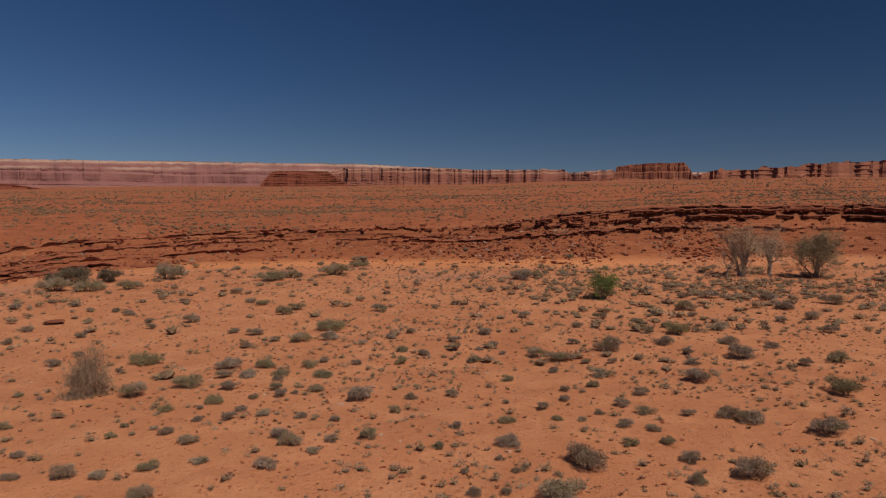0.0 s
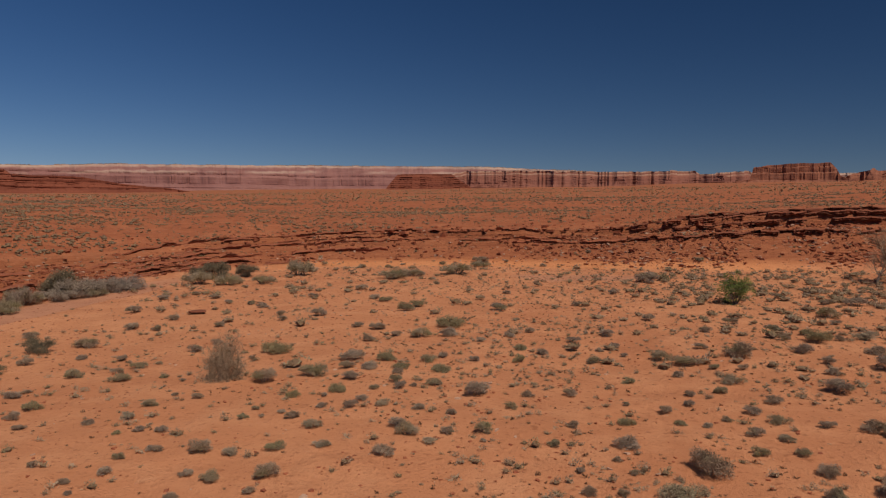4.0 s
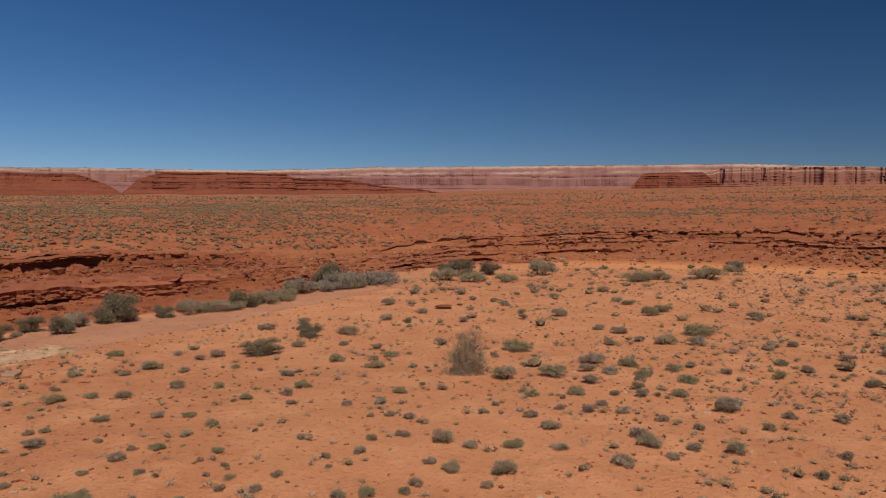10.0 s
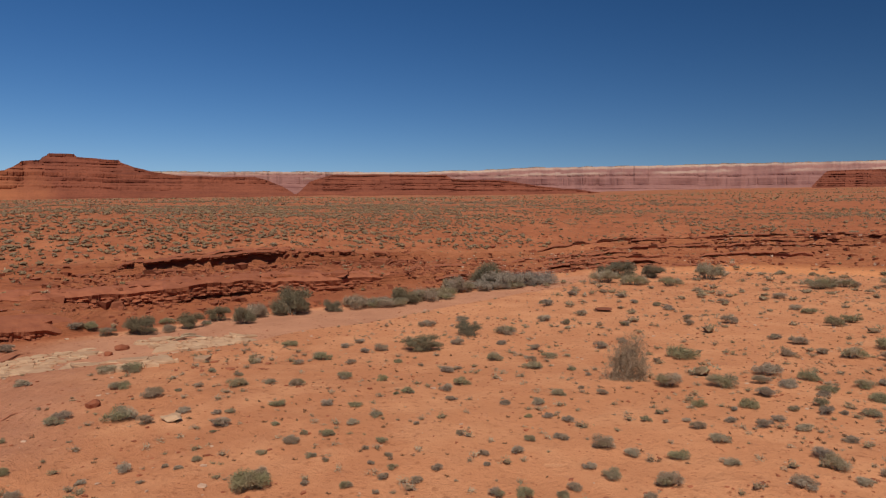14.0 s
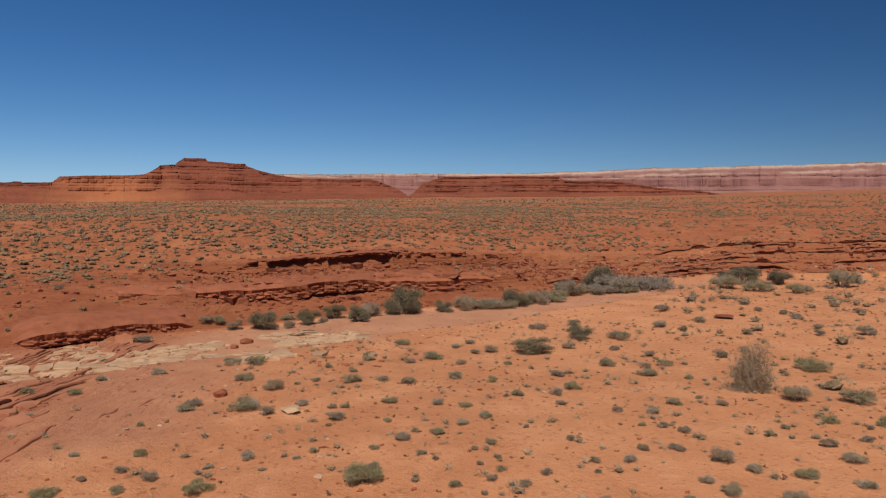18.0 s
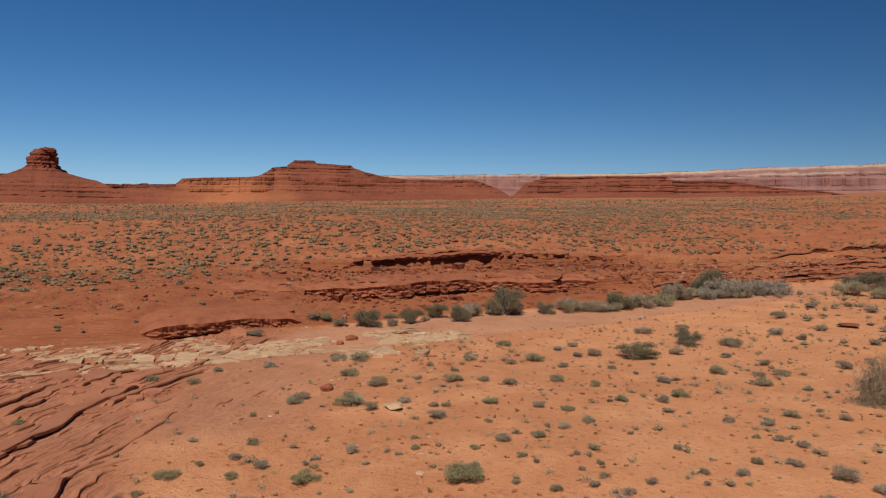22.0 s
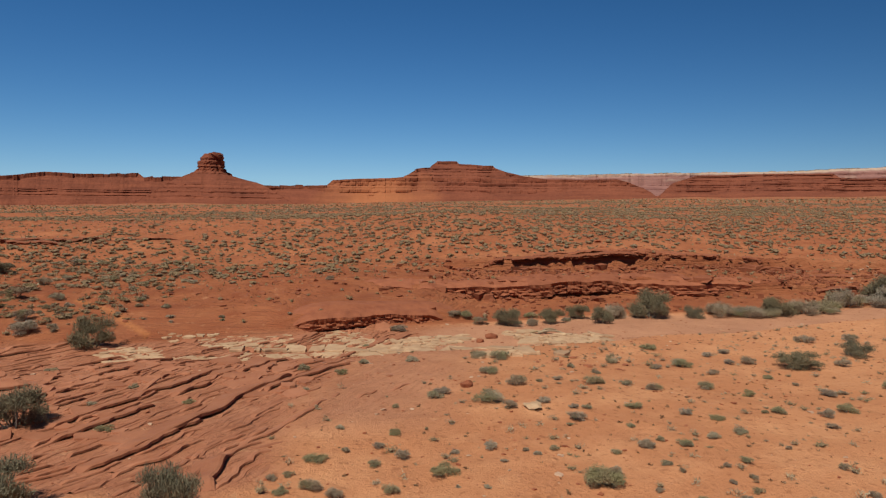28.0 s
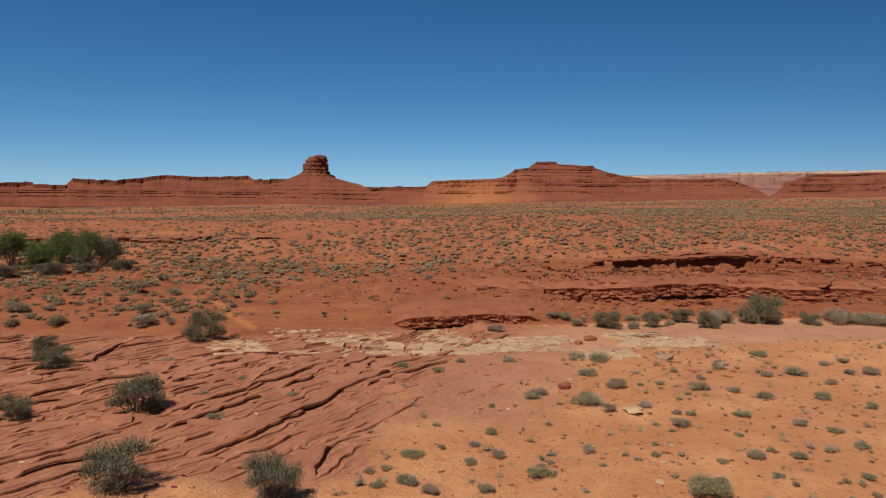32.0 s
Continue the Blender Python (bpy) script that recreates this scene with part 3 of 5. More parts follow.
mesa("western_mesa", 1600, 16, [(-54.0, 0.3), (-52.9, 0.68), (-52.0, 1.58), (-50.2, 2.17), (-45.7, 2.24), (-41.2, 2.2), (-40.8, 1.89), (-36.4, 1.79), (-34.2, 1.4), (-30.1, 1.0), (-27.5, 0.6)],
     RED_BEDS, MESA_RED, "low red layered mesa with a flat top", cap=4, gully=9, blocks=(40, 3), joints=(7, 1.6), lip=3.0, dh=1.45, seed=21, scree=10, apron=14)
mesa("capped_mesa", 1500, 6, [(-86.6, 1.1), (-84, 1.2), (-78.9, 1.32), (-78.4, 1.75), (-72.9, 2.02), (-72.0, 2.52), (-71.85, 2.68), (-70.75, 2.8), (-70.6, 3.0), (-70.3, 3.2), (-70.15, 3.34), (-68.6, 3.3), (-68.45, 3.1), (-68.0, 3.06), (-65.75, 3.0), (-65.6, 2.84), (-64.7, 2.5), (-63.4, 2.15), (-61.5, 1.92), (-56.1, 1.88), (-55.2, 1.66), (-54.1, 1.22), (-52.9, 0.4)],
     [(12, 13.5), (18, 19.5), (24, 31), (34, 36), (40, 46.5), (49, 57), (62, 64), (70, 72), (76, 80)], MESA_RED, "broad red mesa with a small stepped summit cap", cap=6, soft=1.9, gully=9, blocks=(34, 4), joints=(7, 2.2), lip=3.2, dh=1.45, seed=24, scree=10, apron=24)
mesa("western_ridge", 1750, 4, [(-118, 1.5), (-110, 1.35), (-107.2, 1.27), (-105.2, 1.23), (-104.8, 1.63), (-102, 1.57), (-99, 2.04), (-96.3, 1.93), (-92.7, 2.08), (-92.3, 1.75), (-89.4, 1.79), (-87.2, 1.82), (-83.8, 1.32), (-77, 1.15)],
     RIDGE_BEDS, MESA_RED, "long red ridge with a row of broken pinnacles", cap=10, soft=1.5, gully=12, blocks=(62, 8), joints=(10, 2.2), lip=2.4, ragged=1.6, teeth=6, dh=1.5, seed=27, category="ridge")
mesa("spire_butte", 1420, 2, [(-93.5, -0.4), (-91.2, 1.0), (-90.2, 1.72), (-89.3, 2.02), (-88.8, 2.12), (-86.5, 2.12), (-85.6, 1.86), (-84.2, 1.5), (-83.2, 1.0), (-81.0, -0.4)],
     [(14, 16), (23, 26), (31, 33), (38, 39)], MESA_RED, "red spire butte standing on a cone of scree", cap=0, soft=1.7, gully=6, blocks=(24, 3), joints=(7, 2.2), lip=2.6, seed=31, depth=60, detail=0.04, category="butte")


def crest_junipers(plateau, n=5200):
    """Dark juniper clumps along the top edge of the far plateau."""
    rng = np.random.default_rng(91)
    edge = next(c for c in plateau.children if c.name.startswith("summit")).data
    co = np.array([v.co[:] for v in edge.vertices])
    line = co[:len(co) // 3]
    line = line[np.arctan2(line[:, 0], line[:, 1]) < math.radians(2)]
    at = rng.uniform(0, len(line) - 1.001, n)
    i = at.astype(int)
    p = line[i] + (line[i + 1] - line[i]) * (at - i)[:, None]
    keep = fbm(at * 0.05, at * 0 + 3, 3, 92) > -0.25
    verts, faces = [], []
    for (x, y, z), on in zip(p.tolist(), keep):
        if not on:
            continue
        w, h, a = rng.uniform(1.2, 3.2), rng.uniform(1.4, 3.6), rng.uniform(0, 3)
        q = 1 + rng.uniform(2, 30) / 3400
        base = len(verts)
        verts += [(x * q + w * math.cos(a + k * 1.571), y * q + w * math.sin(a + k * 1.571), z + h * rng.uniform(0.35, 0.6)) for k in range(4)]
        verts += [(x * q, y * q, z - 3), (x * q, y * q, z + h)]
        faces += [(base + k, base + (k + 1) % 4, base + 5) for k in range(4)] + [(base + (k + 1) % 4, base + k, base + 4) for k in range(4)]
    tagged(new("crest_junipers", mesh_from("crest_junipers", verts, faces, DARK_LEAF, smooth=False)), "dark juniper scrub along the far plateau's top edge", "juniper", kind="stuff")


crest_junipers(bpy.data.objects["far_plateau"])


def tower(name, bearing, distance, width, z0, z1, material, profile, lean=0.0, seed=5):
    """A weathered rock tower: rings whose width swells and shrinks from bed to bed. profile: (height fraction, width factor)."""
    n, levels = 56, 34
    t = np.radians(bearing)
    cx, cy = distance * math.sin(t), distance * math.cos(t)
    co = []
    for k in range(levels):
        f = k / (levels - 1)
        bed = float(np.interp(f, *zip(*profile))) + 0.10 * float(fbm(np.array([f * 14.0]), np.array([2.5]), 2, seed)[0])
        a = np.linspace(0, 2 * np.pi, n, endpoint=False)
        lump = 1 + 0.18 * fbm(np.cos(a) * 2.2 + 9, np.sin(a) * 2.2 + f * 2.5, 3, seed + 2) + 0.10 * fbm(np.cos(a) * 7, np.sin(a) * 7 + f * 9, 2, seed + 3)
        rad = width / 2 * bed * lump
        side = width * lean * (f - 0.8)
        z = z0 + (z1 - z0) * f + (1.5 * fbm(np.cos(a) * 3, np.sin(a) * 3, 2, seed + 4) if k == levels - 1 else 0 * a)
        co.append(np.stack([cx + np.cos(t) * side + rad * np.cos(a), cy - np.sin(t) * side + rad * np.sin(a), z], 1))
    faces = [(k * n + j, k * n + (j + 1) % n, (k + 1) * n + (j + 1) % n, (k + 1) * n + j) for k in range(levels - 1) for j in range(n)]
    faces.append(tuple(range((levels - 1) * n, levels * n)))
    return new(name, mesh_from(name, np.concatenate(co).tolist(), faces, material, smooth=False))


spire = bpy.data.objects["spire_butte"]
rock_tower = tower("rock_tower", -87.5, 1576, 42, 46, 106.5, MESA_RED, [(0, 2.5), (0.24, 2.0), (0.36, 1.68), (0.40, 1.36), (0.58, 1.33), (0.61, 1.20), (0.76, 1.24), (0.79, 0.92), (0.92, 0.96), (1, 0.84)], 0.35)
rock_tower.parent = spire
summit = tower("summit_block", -87.25, 1572, 26.3, 98, 109.4, MESA_RED, [(0, 1.05), (0.6, 1.1), (1, 0.9)], 0.0, 9)
summit.parent = spire

# ---- sandstone ledges along the bank ----


def bed(name, parent, b0, b1, q, top, thick, overhang, undercut, seed, material=None, rough=0.25, dive=0.36, whole=False, back=1.6, bulge=False, jag=0.0):
    """One bed of rock along the bank at the fraction q of its width: a lip that stands proud, with a hollow under it.
    top: height over the ground behind it."""
    bs = np.arange(b0, b1, 0.09)
    r = bank_r(bs, q)
    t = np.radians(bs)
    arc = t * 60
    fade = np.minimum(step(0, 1.6, bs - b0), step(0, 1.6, b1 - bs))
    behind = height((r + back) * np.sin(t), (r + back) * np.cos(t))[0]
    behind = np.convolve(np.pad(behind, 15, mode="edge"), np.hanning(33)[1:-1] / np.hanning(33).sum(), "valid")
    cell = lambda f, k: lattice(np.floor(arc * f + 0.6 * vnoise(arc * f * 0.7, arc * 0, seed + k)), arc * 0 + k, seed)
    gap = step(0.40, 0.50, 0.6 * vnoise(arc * 0.2, arc * 0 + 1, seed + 6) + 0.4 * vnoise(arc * 0.7, arc * 0 + 4, seed + 8))
    fade = fade if whole else fade * (0.2 + 0.8 * gap)
    zt = behind + top + 0.16 * (cell(0.55, 1) - 0.5) + 0.07 * (cell(1.9, 2) - 0.5) - dive * (1 - fade)
    if bulge:
        zt = behind + top + 0.14 * fbm(arc * 0.4, arc * 0 + 2, 3, seed + 3) - dive * (1 - fade)
    th = thick * (0.7 + 0.4 * cell(0.3, 3) + 0.3 * vnoise(arc * 0.3, arc * 0 + 3, seed + 1)) * (0.35 + 0.65 * fade)
    lip = overhang * (0.45 + 0.4 * vnoise(arc * 0.22, arc * 0 + 7, seed + 2) + 0.15 * cell(0.6, 4) + 0.12 * cell(1.7, 5) + 0.12 * fbm(arc * 1.3, arc * 0 + 11, 3, seed + 9)) * fade
    lip = lip - (0.3 + 0.8 * jag) * step(0.84 - 0.3 * jag, 0.9 - 0.3 * jag, cell(1.6, 31)) * fade * (not bulge)
    zt = zt + jag * 0.22 * fbm(arc * 0.9, arc * 0 + 13, 3, seed + 27) + jag * 0.12 * (cell(1.1, 21) - 0.5) + jag * 0.06 * (cell(3.4, 22) - 0.5)
    lip = lip + jag * fade * (0.45 * (cell(0.8, 23) - 0.5) + 0.35 * (cell(2.2, 24) - 0.5))
    cut = undercut * (0.2 + 0.6 * vnoise(arc * 0.28, arc * 0 + 5, seed + 4) + 0.6 * cell(0.4, 6)) * fade
    rows = [(2.2, zt - 0.25), (1.2, zt + 0.02), (0.3, zt + 0.03), (-lip + 0.12, zt - 0.02), (-lip, zt - 0.12)]
    if bulge:
        over = lambda u: height((r + u) * np.sin(t), (r + u) * np.cos(t))[0]
        rows = [(3.4, over(3.4) - 0.12), (2.2, over(2.2) + 0.10 * fade), (1.3, over(1.3) + 0.16 * fade), (0.6, zt + 0.02), (0.1 - 0.4 * lip, zt - 0.12), (-lip, zt - 0.30)]
        zt = zt - 0.25
    for k, f in enumerate((0.3, 0.38, 0.55, 0.62, 0.8, 0.86, 1.0)):
        rows.append((-lip + rough * (0.8 * vnoise(arc * 2.2, arc * 0 + f * 9, seed + 10 + k) + 0.6 * vnoise(arc * 5.0, arc * 0 + f * 14, seed + 20 + k) + 0.35 * cell(0.9 + 0.3 * k, 10 + k) - 0.7) + 0.1 * f, zt - th * f))
    rows += [(cut * 0.6, zt - th * 1.04), (cut, zt - th * 1.15), (cut * 0.9 + 0.2, zt - th * 1.6 - 0.4), (cut * 0.4, zt - th * 2.0 - 0.9)]
    co = [np.stack([(r + u) * np.sin(t), (r + u) * np.cos(t), z + 0 * r], 1) for u, z in rows]
    n, c = len(rows), len(bs)
    faces = [(i * c + j, i * c + j + 1, (i + 1) * c + j + 1, (i + 1) * c + j) for i in range(n - 1) for j in range(c - 1)]
    ob = new(name, mesh_from(name, np.concatenate(co).tolist(), faces, material or LEDGE_ROCK, smooth=False))
    ob.parent = parent
    return ob


def ledge(label, beds, whole=False, back=1.6, material=None, bulge=False, rough=0.25, jag=0.0):
    root = tagged(new("rock_ledge"), label, "ledge", "ledges of the wash bank")
    for k, spec in enumerate(beds):
        bed("rock_bed", root, *spec, seed=11 + 7 * k + int(abs(spec[0])), whole=whole, back=back, material=material, bulge=bulge, rough=rough, jag=jag)
    return root


ledge("deeply undercut red sandstone ledge with a dark hollow beneath", [(-66.5, -59.5, 0.94, 0.05, 0.26, 0.9, 1.3), (-61.8, -53.2, 0.945, 0.05, 0.28, 1.5, 1.9), (-56, -45, 0.94, 0.08, 0.35, 0.6, 0.7), (-63, -50, 0.98, 0.12, 0.2, 0.3, 0.2), (-53.5, -46, 0.905, -0.95, 0.35, 0.45, 0.2)], jag=0.35)
ledge("long red sandstone ledge halfway up the bank", [(-76, -60, 0.43, 0.02, 0.9, 1.1, 0.9), (-64, -54.5, 0.43, 0.05, 1.0, 1.5, 1.3), (-57, -45.5, 0.43, 0.0, 0.85, 1.1, 1.0), (-66, -50, 0.50, 0.10, 0.25, 0.7, 0.5)], True, bulge=True, jag=0.12, rough=0.3)
ledge("low undercut sandstone ledge at the foot of a rounded bank", [(-81.6, -68.8, 0.075, 0.02, 0.72, 0.95, 0.7)], True, 1.0, bulge=True)
ledge("low broken sandstone ledge on the slope behind cottonwoods", [(-114, -97, 1.54, 0.25, 0.7, 0.9, 0.9), (-106, -89, 1.64, 0.1, 0.28, 0.5, 0.3)], True, material=DARK_LEDGE, rough=0.5, jag=0.7)
ledge("broken red sandstone rim above the bank", [(-30, -12, 0.905, 0.05, 0.24, 0.25, 0.3), (-16, 6, 0.905, 0.05, 0.26, 0.3, 0.3), (-27, -4, 0.88, -0.42, 0.18, 0.2, 0.2), (-8, 10, 0.63, 0.0, 0.2, 0.2, 0.2), (-46, -27, 0.63, 0.0, 0.28, 0.45, 0.4), (-42, -24, 0.36, 0.15, 0.25, 0.4, 0.5), (-34, -10, 0.97, 0.1, 0.16, 0.25, 0.2), (-31, 4, 0.74, 0.02, 0.12, 0.16, 0.15), (-40, -14, 0.50, 0.04, 0.14, 0.2, 0.2), (-36, -20, 0.22, 0.05, 0.18, 0.3, 0.3)], rough=0.45, jag=0.45)
ledge("thick dark-shadowed sandstone rim with two beds", [(3, 22, 0.905, 0.1, 0.5, 0.8, 0.9), (17, 38, 0.905, 0.15, 0.55, 1.0, 1.3), (6, 38, 0.87, -0.75, 0.4, 0.7, 0.6), (8, 38, 0.98, 0.45, 0.35, 0.4, 0.3), (4, 30, 0.63, 0.0, 0.35, 0.4, 0.3), (10, 38, 1.15, 0.3, 0.3, 0.3, 0.2)], True, material=DARK_LEDGE, rough=0.6, jag=0.75)

# ---- plants ----


def leaves(rng, lobes, count, length, width, up=0.3, hollow=0.7):
    """Small tapered blades over a heap of lobes (x, y, z, radius): corners and faces."""
    lobes = np.array(lobes, float)
    pick = rng.choice(len(lobes), count, p=lobes[:, 3] ** 2 / (lobes[:, 3] ** 2).sum())
    way = rng.normal(size=(count, 3))
    way[:, 2] = np.abs(way[:, 2]) * 0.9 - 0.25
    way /= np.linalg.norm(way, axis=1)[:, None]
    p = lobes[pick, :3] + way * lobes[pick, 3:] * (hollow + (1 - hollow) * rng.random((count, 1)))
    p[:, 2] = np.maximum(p[:, 2], 0.01)
    axis = way + rng.normal(size=(count, 3)) * 0.7 + [0, 0, up]
    axis /= np.linalg.norm(axis, axis=1)[:, None]
    side = np.cross(axis, rng.normal(size=(count, 3)))
    side /= np.linalg.norm(side, axis=1)[:, None] + 1e-9
    ln, wd = length * (0.6 + 0.8 * rng.random((count, 1))), width * (0.6 + 0.8 * rng.random((count, 1)))
    a, b = p - side * wd / 2 - axis * ln / 2, p + side * wd / 2 - axis * ln / 2
    c = p + axis * ln / 2
    co = np.stack([a, b, c], 1).reshape(-1, 3)
    return co, np.arange(count * 3).reshape(-1, 3)


def tubes(lines, sides=4):
    """Tapered tubes along lines of (x, y, z, radius)."""
    co, faces = [], []
    for line in lines:
        base = len(co)
        for k, (x, y, z, r) in enumerate(line):
            p, q = Vector(line[max(k - 1, 0)][:3]), Vector(line[min(k + 1, len(line) - 1)][:3])
            d = (q - p).normalized()
            s = d.orthogonal().normalized()
            u = d.cross(s)
            for j in range(sides):
                a = 2 * math.pi * j / sides
                co.append(tuple(Vector((x, y, z)) + (s * math.cos(a) + u * math.sin(a)) * r))
        for k in range(len(line) - 1):
            for j in range(sides):
                faces.append((base + k * sides + j, base + k * sides + (j + 1) % sides, base + (k + 1) * sides + (j + 1) % sides, base + (k + 1) * sides + j))
    return co, faces


def child(name, co, faces, material, parent, label=""):
    me = bpy.data.meshes.new(name)
    me.from_pydata(np.asarray(co).tolist(), [], np.asarray(faces).tolist() if not isinstance(faces, list) else faces)
    me.materials.append(material)
    ob = new(name, me)
    ob.parent = parent
    return tagged(ob, label)


def heap(rng, tall, spread=0.30, n=7):
    """Lobes of a low rounded shrub one metre across."""
    out = [(0, 0, tall * 0.36, 0.27)]
    for k in range(n):
        a, d = k * 2.4 + rng.random(), spread * (0.55 + 0.6 * rng.random())
        out.append((math.cos(a) * d, math.sin(a) * d, tall * (0.12 + 0.38 * rng.random()), 0.15 + 0.10 * rng.random()))
    return out


def shrub(name, label, category, material, tall, count, length, width, seed, up=0.35, group="shrubs on the desert flat", hollow=0.55, spread=0.30, lobes=7):
    rng = np.random.default_rng(seed)
    root = tagged(new(name), label, category, group)
    hp = heap(rng, tall, spread, lobes)
    child("foliage", *leaves(rng, hp, count, length, width, up, hollow), material, root)
    lines = []
    for x, y, z, r in hp:
        lines.append([(x * 0.08, y * 0.08, -0.06, 0.018), (x * 0.55, y * 0.55, z * 0.5, 0.012), (x * 1.05, y * 1.05, z + r * 0.5, 0.005)])
    tagged(child("woody_base", *tubes(lines, 3), BARK, root, "thin grey woody stems"), kind="stuff")
    return root


def spots(protos, places, seed, squash=(0.85, 1.15), size=0.98):
    """Sets a copy of one of the prototypes at each place (x, y, width)."""
    rng = np.random.default_rng(seed)
    used = set()
    for x, y, w in places:
        k = int(rng.integers(len(protos)))
        m = pose(x, y, ground_z(x, y) - 0.03 * w, 0, 0, float(rng.random() * 360))
        sx, sz = w * rng.uniform(0.9, 1.12), w * rng.uniform(*squash)
        m = m @ Matrix.Diagonal((sx * size, w * size * rng.uniform(0.85, 1.1), sz * 0.86 * size, 1))
        one = copy_thing(protos[k], m) if k in used else protos[k]
        one.matrix_basis = m
        used.add(k)
    for k, p in enumerate(protos):
        if k not in used:
            for o in (*p.children, p):
                bpy.data.objects.remove(o)


GREY_A = [
    (-56.7, -10.1, 2), (-53.8, -7.8, 0.9), (-60.8, -2.7, 1), (-54.1, -0.4, 0.8), (-53.2, 3, 0.6), (-20.1, 2.5, 0.4), (-19, 3.4, 0.8), (-18.3, 3.9, 0.6),
    (-21.8, 5, 0.4), (-20.3, 5.5, 0.5), (-21.9, 6.1, 0.5), (-47.6, 14.5, 1.4), (-20.7, 6.5, 0.6), (-27.8, 10.4, 0.9), (-49.6, 19.4, 1.3), (-20.4, 8.1, 0.4),
    (-18.8, 7.6, 0.2), (-17.8, 7.2, 0.2), (-48.1, 20.8, 1.4), (-20.4, 9.3, 0.6), (-19.1, 9.2, 0.3), (-24.3, 11.9, 0.8), (-27.7, 13.8, 1), (-19.7, 10.2, 0.3),
    (-19.3, 10.4, 0.4), (-27.8, 15, 0.4), (-24.5, 13.4, 0.6), (-28, 16, 0.5), (-21.6, 12.9, 0.3), (-23.4, 14.1, 0.4),
]
GREY_B = [
    (-22.1, 13.5, 0.8), (-29.1, 18.7, 0.6), (-16.9, 11.6, 0.7), (-18.5, 13.8, 0.6), (-18.6, 13.9, 0.6), (-25, 18.9, 0.9), (-29.4, 22.3, 0.7), (-15.6, 12.1, 0.3),
    (-17, 13.5, 0.3), (-16.4, 13.5, 0.2), (-16.4, 13.5, 0.3), (-21.3, 17.6, 0.6), (-25, 21.6, 0.9), (-31.1, 26.9, 0.7), (-14.6, 12.7, 0.5), (-27.3, 24, 0.6),
    (-31.7, 28.5, 0.8), (-29.3, 26.8, 0.7), (-16.2, 14.9, 0.3), (-15.2, 14.2, 0.3), (-13.7, 13, 0.3), (-29.1, 27.9, 1), (-14.2, 13.7, 0.4), (-15.3, 15, 0.4),
    (-20.5, 20.5, 0.4), (-16.9, 17.9, 0.3), (-13.4, 14.2, 0.5), (-24.1, 25.8, 0.4), (-13.5, 15.2, 0.5), (-22.3, 25.7, 0.8), (-19.6, 22.6, 0.8),
]
GREY_C = [
    (-18.4, 21.5, 0.5), (-26.9, 31.9, 1), (-22.4, 26.7, 0.4), (-32.3, 38.7, 1.3), (-15, 18, 0.4), (-13.3, 17.1, 0.5), (-12.7, 16.5, 0.3), (-11.2, 15, 0.6),
    (-24.8, 33.4, 0.8), (-16.4, 22.4, 0.6), (-12.7, 18, 0.6), (-20.7, 30.4, 0.8), (-13.1, 19.3, 0.5), (-22.6, 33.6, 0.8), (-27.9, 42.4, 1.4), (-31.6, 48.5, 1.5),
    (-14.2, 22, 0.5), (-12.6, 20.2, 0.5), (-25.6, 41.7, 1), (-12.3, 20.1, 0.4), (-9.9, 16.2, 0.5), (-13.4, 22.1, 0.6), (-33.2, 55.1, 1.3), (-10, 16.9, 0.5),
    (-26.7, 45.6, 1.1), (-15.5, 26.6, 0.4), (-16.6, 29.1, 0.4), (-10.4, 18.4, 0.5), (-31.9, 58.1, 1), (-19.7, 35.9, 1.1), (-14.3, 26.2, 0.6),
]
GREY_D = [
    (-10.9, 20.2, 0.9), (-28.8, 55.6, 1.1), (-19.5, 38, 0.9), (-22.2, 43.5, 1), (-26.5, 53.4, 0.8), (-8.1, 17.6, 0.5), (-24.6, 53.5, 0.9), (-15.8, 34.5, 0.5),
    (-11.2, 24.8, 0.4), (-10.6, 24, 0.3), (-23, 52.2, 1.1), (-12.9, 29.5, 1.4), (-8.2, 18.8, 1), (-20, 48.3, 0.8), (-18.9, 46.1, 0.9), (-10, 24.4, 0.4),
    (-9.4, 24, 0.7), (-21.1, 58.1, 1.1), (-17, 48, 1.4), (-8.9, 25.6, 0.6), (-9.3, 27.1, 0.4), (-10, 32.5, 1), (-7.8, 25.6, 0.7), (-9.2, 30.4, 1),
    (-10.5, 34.8, 1.5), (-13.1, 44.5, 0.9), (-18.6, 63.9, 1.5), (-7.7, 26.9, 0.6), (-11.1, 40, 1), (-9, 32.7, 1), (-15.8, 58.5, 1.2),
]
GREY_E = [
    (-7.7, 28.8, 0.6), (-11.5, 43.7, 1.4), (-5.3, 21, 0.9), (-9.9, 41.9, 0.9), (-7.1, 30.2, 0.8), (-7.5, 32.2, 0.7), (-5.5, 23.8, 0.8), (-6.7, 29.1, 0.8),
    (-11.4, 51.1, 1.8), (-6.2, 29.7, 0.5), (-5.2, 26, 0.7), (-6, 36.1, 0.8), (-6.7, 42.3, 1.4), (-3.7, 23.4, 0.6), (-3.9, 25.5, 0.6), (-4.3, 35.6, 0.7),
    (-3.3, 28.9, 1.4), (-4.6, 40.4, 0.7), (-2.4, 22.8, 0.3), (-4.7, 52.7, 1.6), (-5, 63.2, 1), (-3.1, 42.4, 0.9), (-2, 44.2, 0.9), (-1.3, 29.2, 0.7),
    (-1, 37.9, 0.9), (-0.1, 22.9, 0.6), (0.4, 29.5, 0.8), (0.6, 41.4, 1), (1, 56.7, 1), (0.5, 24.9, 0.6), (0.7, 20.8, 0.4),
]
